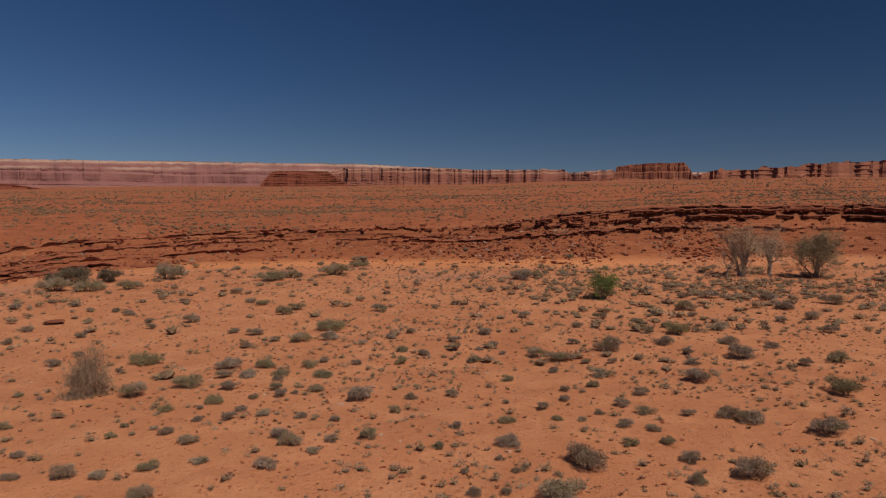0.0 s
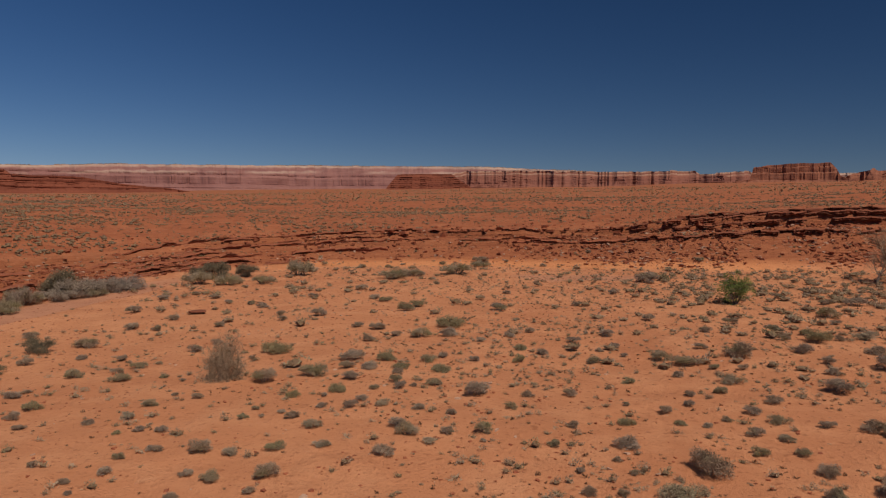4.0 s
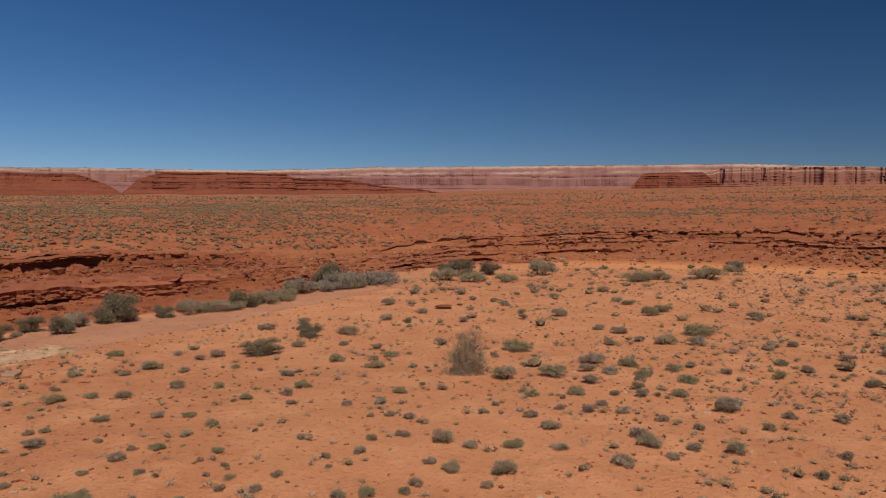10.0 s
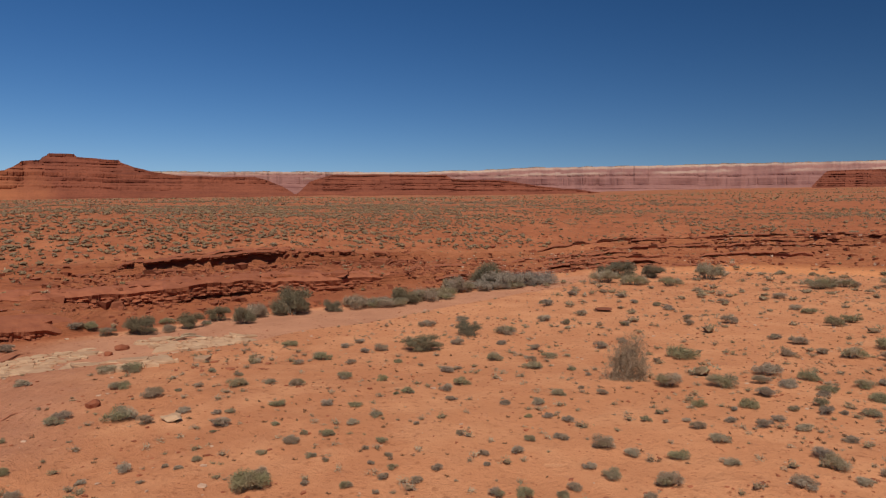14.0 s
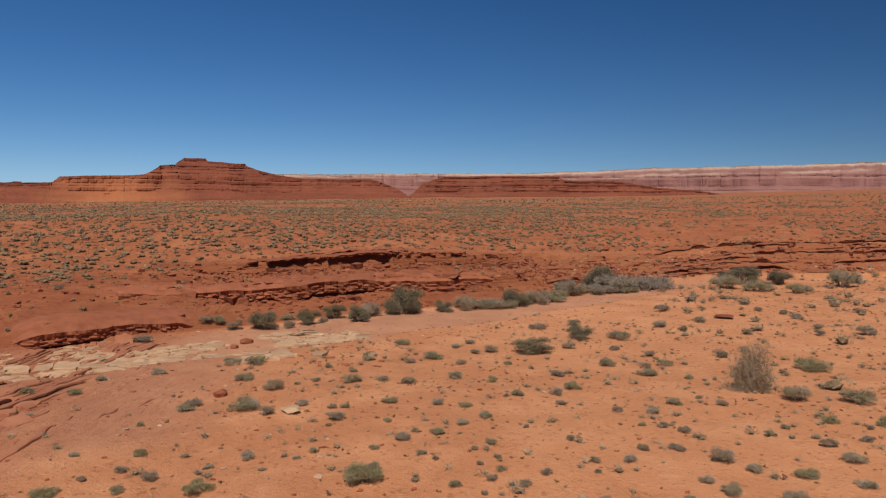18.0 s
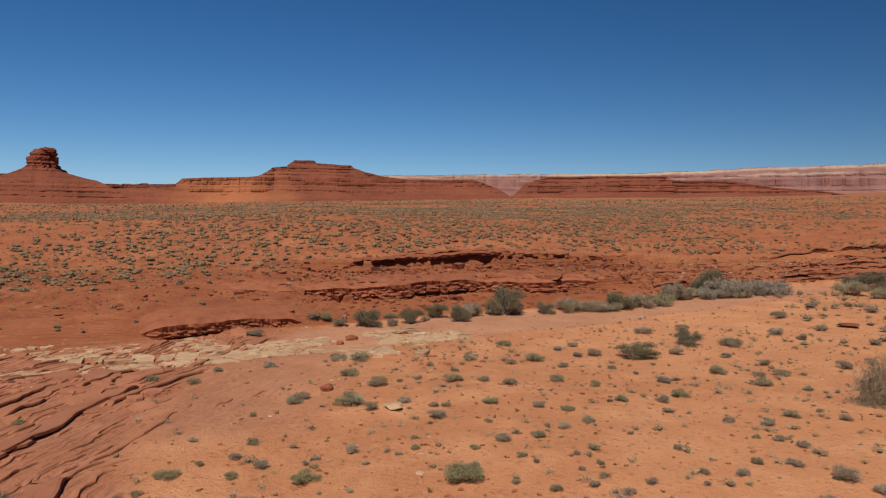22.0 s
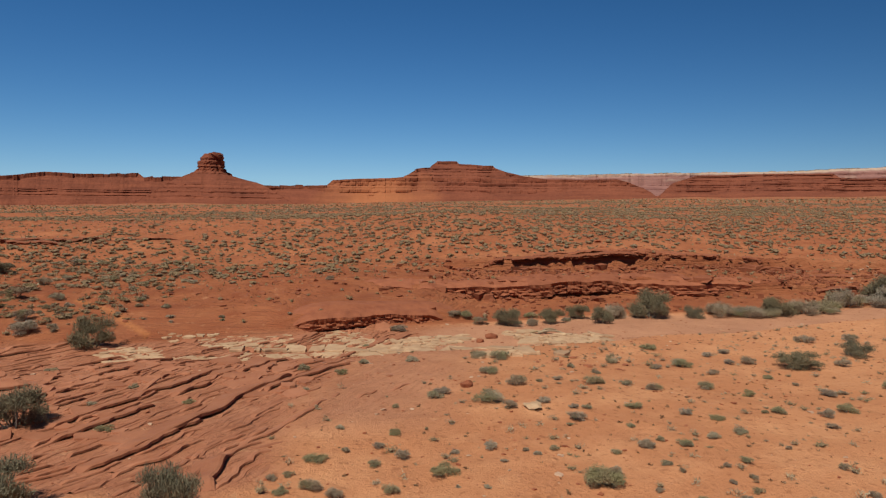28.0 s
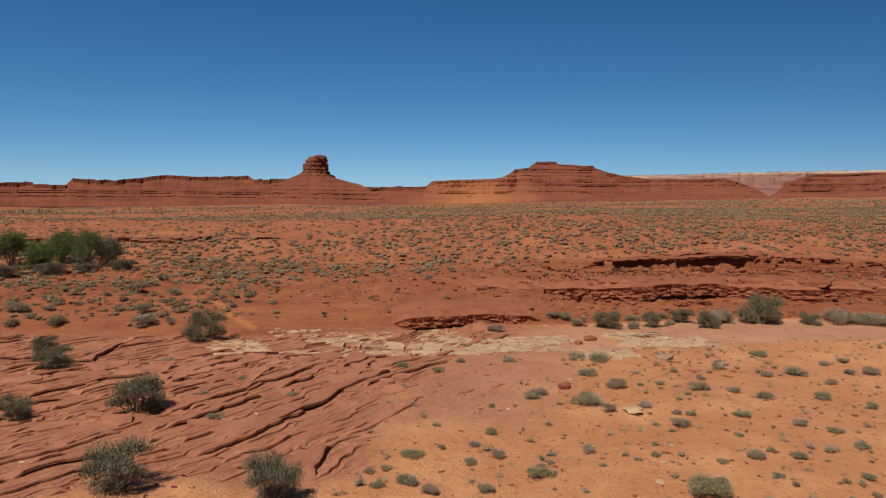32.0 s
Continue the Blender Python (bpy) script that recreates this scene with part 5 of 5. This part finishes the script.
def tuft_share(x, y):
    b, r = polar(x, y)
    return (r > BASE_R(b) + 0.5 * RIM_S(b)) * (0.35 + 0.65 * step(-0.4, 0.4, fbm(x * 0.09, y * 0.09, 3, 70)))


def foot_share(x, y):
    b, r = polar(x, y)
    d = BASE_R(b) - r
    return (d < 30) * (d > -1) * (b > -35) * (0.25 + 0.75 * step(-8, 12, b)) * (0.3 + 0.7 * step(-0.2, 0.5, fbm(x * 0.1, y * 0.1, 3, 68)))


taken = GREY_ALL + SAGE_ALL + GREEN_ALL
scatter("small_grey_tufts", "small dry grey tufts dotted over the red flat", GREY_LEAF, (-115, 38, 17, 100, 11000), 501, 90, 0.11, 0.034, flat_share, (0.26, 0.78), taken, 0.46, core=0.16, spread=0.22)
scatter("small_sage_tufts", "small grey-green tufts dotted over the red flat", SAGE_LEAF, (-115, 38, 17, 100, 8500), 502, 90, 0.11, 0.035, flat_share, (0.26, 0.85), taken, 0.46, core=0.16, spread=0.22)
scatter("dry_grass_tufts", "thin pale dry grass tufts on the red flat", DRY_LEAF, (-115, 38, 17, 100, 12000), 503, 40, 0.22, 0.04, flat_share, (0.2, 0.7), taken, 0.42, core=0, spread=0.2)
scatter("flat_sagebrush", "grey-green sagebrush over the far half of the red flat", SAGE_LEAF, (-32, 38, 34, 92, 1650), 516, 60, 0.13, 0.055, open_share, (0.5, 1.7), taken, 0.5, core=0.27)
scatter("flat_blackbrush", "dark grey brush over the far half of the red flat", GREY_LEAF, (-32, 38, 34, 92, 1750), 517, 60, 0.13, 0.055, open_share, (0.45, 1.55), taken, 0.5, core=0.27)
scatter("tiny_brown_tufts", "tiny dead brown tufts dotted over the red flat", BROWN_LEAF, (-115, 38, 17, 80, 26000), 515, 10, 0.45, 0.20, flat_share, (0.09, 0.30), taken, 0.5, core=0, spread=0.2)
scatter("bank_scrub", "sparse scrub on the slope of the wash bank", DUN_LEAF, (-115, 38, 45, 130, 6000), 504, 40, 0.18, 0.07, bank_share, (0.25, 0.9))
scatter("upland_sagebrush", "grey-green sagebrush scattered over the plain", DUN_LEAF, (-115, 38, 180, 340, 20000), 505, 5, 0.26, 0.18, upland_share, (0.6, 1.8), tall=0.5, core=0.30)
scatter("upland_blackbrush", "dark grey brush scattered over the plain", DARK_LEAF, (-115, 38, 180, 340, 14000), 506, 5, 0.26, 0.18, upland_share, (0.6, 1.7), tall=0.5, core=0.30)
scatter("slope_sagebrush", "low grey-green brush over the slope above the slickrock", DUN_LEAF, (-118, -80, 50, 92, 1500), 512, 80, 0.12, 0.05, slope_share, (0.4, 1.5), taken, 0.45)
scatter("slope_blackbrush", "low dark brush over the slope above the slickrock", DARK_LEAF, (-118, -80, 50, 92, 1700), 513, 80, 0.12, 0.05, slope_share, (0.4, 1.4), taken, 0.45)
scatter("foot_sagebrush", "grey-green scrub crowding the foot of the bank", SAGE_LEAF, (-36, 37, 55, 108, 1200), 510, 120, 0.10, 0.042, foot_share, (0.4, 1.5), taken)
scatter("foot_blackbrush", "dark grey scrub crowding the foot of the bank", GREY_LEAF, (-36, 37, 55, 108, 1500), 511, 120, 0.11, 0.038, foot_share, (0.4, 1.4), taken)
scatter("rim_sagebrush", "grey-green sagebrush behind the rim of the wash", DUN_LEAF, (-115, 38, 66, 190, 30000), 508, 7, 0.17, 0.10, near_share, (0.3, 1.4), tall=0.5, core=0.29)
scatter("rim_blackbrush", "dark grey brush behind the rim of the wash", DARK_LEAF, (-115, 38, 66, 190, 26000), 509, 7, 0.17, 0.10, near_share, (0.3, 1.3), tall=0.5, core=0.29)
scatter("upland_tufts", "tiny dry tufts speckling the plain", DUN_LEAF, (-115, 38, 56, 190, 34000), 514, 6, 0.38, 0.2, tuft_share, (0.2, 0.55), core=0, spread=0.15)
scatter("distant_brush", "far-off sagebrush speckling the plain", DUN_LEAF, (-115, 38, 330, 1000, 44000), 507, 5, 0.5, 0.4, upland_share, (0.8, 2.2), core=0)

# ---- loose rock and slabs ----


def stones(name, label, material, spans, seed, share, size, flat=0.6):
    """Many small angular rocks as one mesh."""
    rng = np.random.default_rng(seed)
    b0, b1, r0, r1, n = spans
    b = np.radians(rng.uniform(b0, b1, n))
    r = np.sqrt(rng.uniform(r0**2, r1**2, n))
    x, y = r * np.sin(b), r * np.cos(b)
    keep = rng.random(n) < share(x, y)
    x, y = x[keep], y[keep]
    z, m = height(x, y)[0], int(keep.sum())
    w = size[0] + (size[1] - size[0]) * rng.random(m) ** 3
    corner = np.array([(i, j, k) for k in (-1, 1) for j in (-1, 1) for i in (-1, 1)], float) * 0.5
    p = corner[None] * (1 + 0.5 * rng.normal(size=(m, 8, 3)).clip(-0.9, 0.9))
    p = p * np.stack([np.ones(m), rng.uniform(0.5, 1, m), flat * rng.uniform(0.4, 1, m)], 1)[:, None]
    t = rng.uniform(0, 6.28, m)
    c, s = np.cos(t)[:, None], np.sin(t)[:, None]
    q = np.stack([p[..., 0] * c - p[..., 1] * s, p[..., 0] * s + p[..., 1] * c, p[..., 2]], -1) * w[:, None, None]
    q = q + np.stack([x, y, z + 0.1 * w], 1)[:, None]
    faces = np.array([(0, 2, 3, 1), (4, 5, 7, 6), (0, 1, 5, 4), (2, 6, 7, 3), (0, 4, 6, 2), (1, 3, 7, 5)])
    allf = (faces[None] + (np.arange(m) * 8)[:, None, None]).reshape(-1, 4)
    me = bpy.data.meshes.new(name)
    me.from_pydata(q.reshape(-1, 3).tolist(), [], allf.tolist())
    me.materials.append(material)
    return tagged(new(name, me), label, "rocks", kind="stuff")


def talus_share(x, y):
    b, r = polar(x, y)
    q = (r - BASE_R(b)) / RIM_S(b)
    return (q > -0.05) * (q < 0.95) * step(0.0, 0.35, q) * (1 - 0.9 * SMOOTH(b)) * (0.2 + 0.85 * step(0.0, 0.5, fbm(x * 0.12, y * 0.12, 3, 71)))


def flat_stones(x, y):
    b, r = polar(x, y)
    return (r < BASE_R(b)) * (0.3 + 0.7 * step(0, 0.6, fbm(x * 0.2, y * 0.2, 3, 72)))


def rim_stones(x, y):
    b, r = polar(x, y)
    q = (r - BASE_R(b)) / RIM_S(b)
    return (q > 0.95) * (q < 1.5) * 0.5 * (1 - SMOOTH(b))


def under_ledge(x, y):
    b, r = polar(x, y)
    q = (r - BASE_R(b)) / RIM_S(b)
    return ((q > 0.80) * (q < 0.90) + (q > 0.33) * (q < 0.42)) * (0.1 + 0.45 * step(0.1, 0.5, fbm(x * 0.3, y * 0.3, 2, 73)))


def corner_share(x, y):
    return np.exp(-((x + 31.2) ** 2 + (y - 18.6) ** 2) / 3.5)


def under_rim(x, y):
    b, r = polar(x, y)
    q = (r - BASE_R(b)) / RIM_S(b)
    return (q > 0.84) * (q < 0.99) * (0.15 + 0.6 * step(0.0, 0.5, fbm(x * 0.3, y * 0.3, 2, 74)))


PALE_CHIP = rock_material("pale_pinkish_chips", (0.42, 0.24, 0.16), (0.55, 0.36, 0.25), 3.0)
stones("talus_rocks", "fallen red sandstone rubble on the bank", LEDGE_ROCK, (-112, 38, 45, 130, 125000), 601, talus_share, (0.10, 0.6))
stones("pale_talus", "pale sandstone chips strewn on the bank", PALE_CHIP, (-40, 38, 70, 130, 15000), 602, talus_share, (0.10, 0.45))
stones("pale_chips", "pale stone chips strewn over the red flat", PALE_CHIP, (-115, 38, 17, 70, 2600), 607, flat_stones, (0.04, 0.2), 0.5)
stones("pebbles", "small stones strewn over the red flat", LEDGE_ROCK, (-115, 38, 16, 90, 26000), 603, flat_stones, (0.035, 0.14))
stones("fallen_blocks", "blocks of red sandstone fallen from the ledges", LEDGE_ROCK, (-70, -44, 60, 90, 5200), 605, under_ledge, (0.3, 1.3))
stones("rim_blocks", "broken blocks of red sandstone along the rim", LEDGE_ROCK, (-30, 38, 95, 135, 9500), 606, under_rim, (0.25, 1.2), 0.7)
stones("corner_rubble", "broken red sandstone pieces below a pale slab corner", LEDGE_ROCK, (-63, -55, 33, 40, 90), 608, corner_share, (0.1, 0.42), 0.3)
stones("rim_rocks", "broken stones lying on the rim", LEDGE_ROCK, (-70, 38, 60, 150, 9000), 604, rim_stones, (0.15, 0.8))


def plate(rng, thick):
    """An irregular flat piece of bedded sandstone about one metre across, its edges chipped."""
    n = 6
    bm = bmesh.new()
    rows = []
    for z, f in ((-thick, 0.94), (-thick * 0.35, 1.0), (0.0, 0.95)):
        rows.append([])
        for k in range(n):
            a = 2 * math.pi * (k + 0.6 * shape[(k + 3) % 6]) / n
            r = 0.5 * (0.62 + 0.75 * shape[k]) * f
            rows[-1].append(bm.verts.new((math.cos(a) * r * 1.3, math.sin(a) * r * 0.8, z + 0.02 * rng.normal())))
    for lo, hi in zip(rows, rows[1:]):
        for k in range(n):
            bm.faces.new((lo[k], lo[(k + 1) % n], hi[(k + 1) % n], hi[k]))
    bm.faces.new(rows[-1])
    me = bpy.data.meshes.new("slab")
    bm.to_mesh(me)
    bm.free()
    return me


SLICKROCK = rock_material("red_slickrock", (0.315, 0.110, 0.058), (0.415, 0.166, 0.093), 0.9)
plates = []
for k in range(9):
    prng = np.random.default_rng(700 + k)
    shape = prng.random(8)
    plates.append(plate(prng, 0.16 + 0.12 * prng.random()))


def pavement(label, material, count, band, b0, b1, seed, size, name="slab", thing="slab_pavement", lift=0.05, turn=0.0, deep=1.0):
    """Broken slabs side by side in a band before the wash floor, each a piece of its own."""
    rng = np.random.default_rng(seed)
    root = tagged(new(thing), label, "rock slabs")
    mine = [m.copy() for m in plates]
    for m in mine:
        m.materials.append(material)
    done = []
    for _ in range(count * 12):
        if len(done) >= count:
            break
        b = rng.uniform(b0, b1)
        r = float(WASH_R(b)) + rng.uniform(*band)
        x, y = r * math.sin(radians(b)), r * math.cos(radians(b))
        w = rng.uniform(*size) * (0.6 + 0.8 * rng.random())
        if any((x - u) ** 2 + (y - v) ** 2 < (0.34 * (w + q)) ** 2 for u, v, q in done):
            continue
        if float(vnoise(np.array([x * 0.25]), np.array([y * 0.25]), 81)[0]) < 0.34:
            continue
        done.append((x, y, w))
        ob = new(name, mine[int(rng.integers(len(mine)))])
        ob.parent = root
        tip = rng.normal(size=2) * 2.5
        ob.matrix_basis = pose(x, y, ground_z(x, y) + lift + 0.08 * rng.random(), tip[0], tip[1], -b + turn + rng.normal() * 30) @ Matrix.Diagonal((w, w, deep * (0.8 + 0.5 * rng.random()), 1))
    return root


pavement("pale buff sandstone slabs broken along the edge of the dry wash", PALE_ROCK, 270, (1.0, 6.0), -95, -62, 21, (0.35, 1.1), lift=0.02)
pavement("flat pale sandstone sheets against the foot of the slope", PALE_ROCK, 90, (5.0, 9.0), -91, -76, 25, (0.4, 1.0), lift=-0.03)
pavement("broken pale sandstone steps at the corner of the dry wash", PALE_ROCK, 130, (-6.0, 3.0), -67, -56.5, 22, (0.35, 1.3), lift=0.12, deep=1.3)
pavement("weathered red sandstone plates among slickrock ribs", SLICKROCK, 110, (-16, -1.5), -108, -80, 23, (0.5, 1.6), lift=0.03, thing="plate_field", name="plate", turn=-28)


def boulder(name, label, x, y, size, material, seed, squash=0.6):
    rng = np.random.default_rng(seed)
    bm = bmesh.new()
    bmesh.ops.create_icosphere(bm, subdivisions=2, radius=0.5)
    for v in bm.verts:
        v.co *= 1 + 0.22 * rng.normal() * 0.6
        v.co.x, v.co.y, v.co.z = round(v.co.x * 4.4) / 4.4 * 0.5 + v.co.x * 0.5, v.co.y * 0.8, max(v.co.z * squash, -0.22)
    me = bpy.data.meshes.new(name)
    bm.to_mesh(me)
    bm.free()
    me.materials.append(material)
    ob = tagged(new(name, me), label, "rock")
    ob.matrix_basis = pose(x, y, ground_z(x, y) + 0.12 * size, 0, 0, seed * 50) @ Matrix.Diagonal((size, size, size, 1))


boulder("boulder", "dark red layered boulder half buried in sand", -28.2, 11.7, 0.62, LEDGE_ROCK, 31)
boulder("boulder", "flat pale rock lying among shrubs", -24.0, 12.7, 0.8, PALE_ROCK, 32, 0.25)
boulder("boulder", "long flat rock with a dark undercut edge", -26.8, 49.0, 1.4, DARK_LEDGE, 33, 0.16)
boulder("boulder", "rounded red boulder on the wash floor", -43.0, 19.5, 0.9, LEDGE_ROCK, 34, 0.5)
boulder("boulder", "rounded red boulder on the wash floor", -41.9, 18.2, 0.6, LEDGE_ROCK, 35, 0.5)


def rib(root, x, y, nx, ny, h, mask, back):
    """One thin bed of rock that ramps up and ends in a small undercut step."""
    g = height(x, y)[0] + 0.12 * mask
    xb, yb = x - nx * back, y - ny * back
    gb = height(xb, yb)[0] - 0.10
    live = np.where(h > 0.02)[0]
    if len(live) < 6:
        return
    lo, hi = live[0], live[-1] + 1
    rows = [(xb, yb, gb), (x - nx * back * 0.5, y - ny * back * 0.5, (gb + g) / 2 + h * 0.62), (x - nx * 0.10, y - ny * 0.10, g + h * 0.96), (x, y, g + h * 0.88),
            (x + nx * 0.02, y + ny * 0.02, g + h * 0.5), (x - nx * (0.14 + 0.6 * h), y - ny * (0.14 + 0.6 * h), g + h * 0.30), (x - nx * (0.05 + 0.4 * h), y - ny * (0.05 + 0.4 * h), g - 0.3)]
    co = np.concatenate([np.stack([a[lo:hi], b[lo:hi], c[lo:hi] - 0.16], 1) for a, b, c in rows])
    c = hi - lo
    faces = [(i * c + j, i * c + j + 1, (i + 1) * c + j + 1, (i + 1) * c + j) for i in range(len(rows) - 1) for j in range(c - 1)]
    ob = new("rock_rib", mesh_from("rock_rib", co.tolist(), faces, SLICKROCK, smooth=False))
    ob.parent = root


CRACKS = [(-33.9, 5.2, -23.4, -1.4, 0.27, 2.0), (-19.8, 0.8, -23.0, 2.0, 0.3, 1.8), (-24.2, 0.8, -22.2, -1.7, 0.2, 1.2), (-28.2, 5.9, -23.0, 1.4, 0.13, 1.2), (-23.4, 3.6, -23.0, 1.6, 0.09, 0.8),
          (-40.2, -9.3, -38.0, -13.6, 0.3, 1.6), (-48.2, -9.6, -41.0, -10.4, 0.26, 1.6), (-34.2, -5.8, -31.4, -8.4, 0.2, 1.2), (-27.0, -2.8, -25.5, -4.0, 0.26, 1.0), (-37.4, 0.6, -30.0, -2.4, 0.16, 1.2),
          (-29.6, 8.1, -27.5, 6.8, 0.13, 0.5), (-29.9, 9.9, -28.4, 8.2, 0.12, 0.5), (-28.5, 8.4, -27.4, 8.8, 0.11, 0.5), (-29.1, 6.7, -27.9, 5.6, 0.13, 0.5), (-27.0, 7.8, -25.9, 6.9, 0.10, 0.4)]


def slickrock():
    """Ribbed bare sandstone: thin beds that end in small undercut steps, each rib a piece of its own."""
    rng = np.random.default_rng(91)
    root = tagged(new("slickrock"), "bare red slickrock weathered into long thin ribs", "rock", kind="structure")
    ax, ay = -0.73, 0.68
    nx, ny = 0.68, 0.73
    v, lines = -52.0, []
    while v < 6.0:
        big = rng.random() < 0.07
        lines.append((v, 0.13 if big else 0.03 + 0.065 * rng.random() ** 1.6, 1.8 if big else 0.8, big))
        v += rng.uniform(0.07, 0.27) * (1.5 if big else 1.0)
    s = np.arange(2.0, 54.0, 0.33)
    for k, (v0, tall, back, big) in enumerate(lines):
        w = v0 + 0.9 * fbm(s * 0.07, s * 0 + v0 * 0.10, 3, 92) + 0.22 * fbm(s * 0.45, s * 0 + v0 * 0.8, 3, 93) + 0.10 * fbm(s * 1.7, s * 0 + k, 2, 94) + 0.16 * (lattice(np.floor(s * 0.7 + 1.5 * vnoise(s * 0.4, s * 0 + k, 99)), s * 0 + k, 90) - 0.5)
        x, y = s * ax + w * nx, s * ay + w * ny
        mask = streak_mask(x, y)
        if mask.max() < 0.3:
            continue
        h = tall * (0.15 + 1.5 * step(0.49, 0.53, 0.5 * vnoise(s * 0.3, s * 0 + k * 1.7, 95) + 0.5 * vnoise(s * 1.1, s * 0 + k * 2.3, 96))) * step(0.35, 0.7, mask)
        rib(root, x, y, nx, ny, h, mask, back)
    # open cracks that cross the ribs, each with a raised lip
    for k, (x0, y0, x1, y1, tall, back) in enumerate(CRACKS):
        long = math.hypot(x1 - x0, y1 - y0)
        ux, uy = (x1 - x0) / long, (y1 - y0) / long
        fx, fy = (-uy, ux) if ux < 0 else (uy, -ux)
        fx, fy = (fx, fy) if fx + fy > 0 else (-fx, -fy)
        q = np.arange(0, long, 0.16)
        w = 0.22 * fbm(q * 0.5, q * 0 + 5 + k, 3, 97) + 0.14 * (lattice(np.floor(q * 0.8 + vnoise(q, q * 0 + k, 89)), q * 0 + k, 88) - 0.5)
        h = tall * np.minimum(step(0, 0.6, q), step(long, long - 1.2, q)) * (0.55 + 0.7 * vnoise(q * 0.8, q * 0 + k, 98))
        rib(root, x0 + ux * q + fx * w, y0 + uy * q + fy * w, fx, fy, h, q * 0 + 1, back)


slickrock()


def slab_piece(root, rng, corners, tops, thick):
    """A flat slab with broken edges: corners in order front left, front right, back right, back left."""
    ring = []
    for k in range(4):
        (x0, y0), (x1, y1) = corners[k], corners[(k + 1) % 4]
        z0, z1 = tops[k], tops[(k + 1) % 4]
        for f in (0.0, 0.36, 0.7):
            ring.append((x0 + (x1 - x0) * f + 0.09 * rng.normal(), y0 + (y1 - y0) * f + 0.09 * rng.normal(), z0 + (z1 - z0) * f + 0.012 * rng.normal()))
    cx, cy = sum(p[0] for p in ring) / 12, sum(p[1] for p in ring) / 12
    co = []
    for drop, f in ((0.0, 0.97), (0.04, 1.0), (thick * 0.6, 0.99), (thick, 0.90)):
        co += [(cx + (x - cx) * f, cy + (y - cy) * f, z - drop) for x, y, z in ring]
    faces = [tuple(range(12))] + [(k * 12 + (j + 1) % 12, k * 12 + j, (k + 1) * 12 + j, (k + 1) * 12 + (j + 1) % 12) for k in range(3) for j in range(12)]
    ob = new("slab", mesh_from("slab", co, faces, PALE_ROCK, smooth=False))
    ob.parent = root


def slab_shelf():
    """A shelf of pale rock along the wash, broken across into slabs."""
    rng = np.random.default_rng(303)
    root = tagged(new("slab_shelf"), "pale sandstone shelf with a broken undercut edge beside the wash", "rock shelf")
    line = [(-44.0, 3.0), (-43.2, 7.5), (-41.2, 12.0), (-37.6, 14.6), (-35.4, 17.4), (-33.4, 19.6)]
    for (x0, y0), (x1, y1) in zip(line, line[1:]):
        long = math.hypot(x1 - x0, y1 - y0)
        ux, uy = (x1 - x0) / long, (y1 - y0) / long
        vx, vy = -uy * 0.9 - 0.3, ux * 0.9
        vx, vy = (vx, vy) if vx < 0 else (-vx, -vy)
        s = 0.0
        while s < long - 0.3:
            w = min(rng.uniform(0.5, 1.5), long - s)
            d = -0.25 * rng.random()
            front = ground_z(x0 + ux * s, y0 + uy * s)
            for row in range(2):
                deep = rng.uniform(1.0, 2.0)
                skew = 0.25 * rng.normal()
                a, b = s + 0.03, s + w - 0.03
                corners = [(x0 + ux * (a + skew * (k in (2, 3))) + vx * e, y0 + uy * (a + skew * (k in (2, 3))) + vy * e) if k in (0, 3) else
                           (x0 + ux * (b + skew * (k in (2, 3))) + vx * e, y0 + uy * (b + skew * (k in (2, 3))) + vy * e)
                           for k, e in ((0, d), (1, d + 0.15 * rng.normal()), (2, d + deep), (3, d + deep))]
                z = front + 0.17 - 0.12 * d - 0.05 * rng.random()
                tops = [z, z, max(z - 0.16 * deep, ground_z(*corners[2]) + 0.05), max(z - 0.16 * deep, ground_z(*corners[3]) + 0.05)]
                if rng.random() > 0.28 * (row + 0.35):
                    slab_piece(root, rng, corners, tops, 0.75 if row else 0.5)
                front, d = front - 0.16 * deep, d + deep + 0.04
            s += w


slab_shelf()
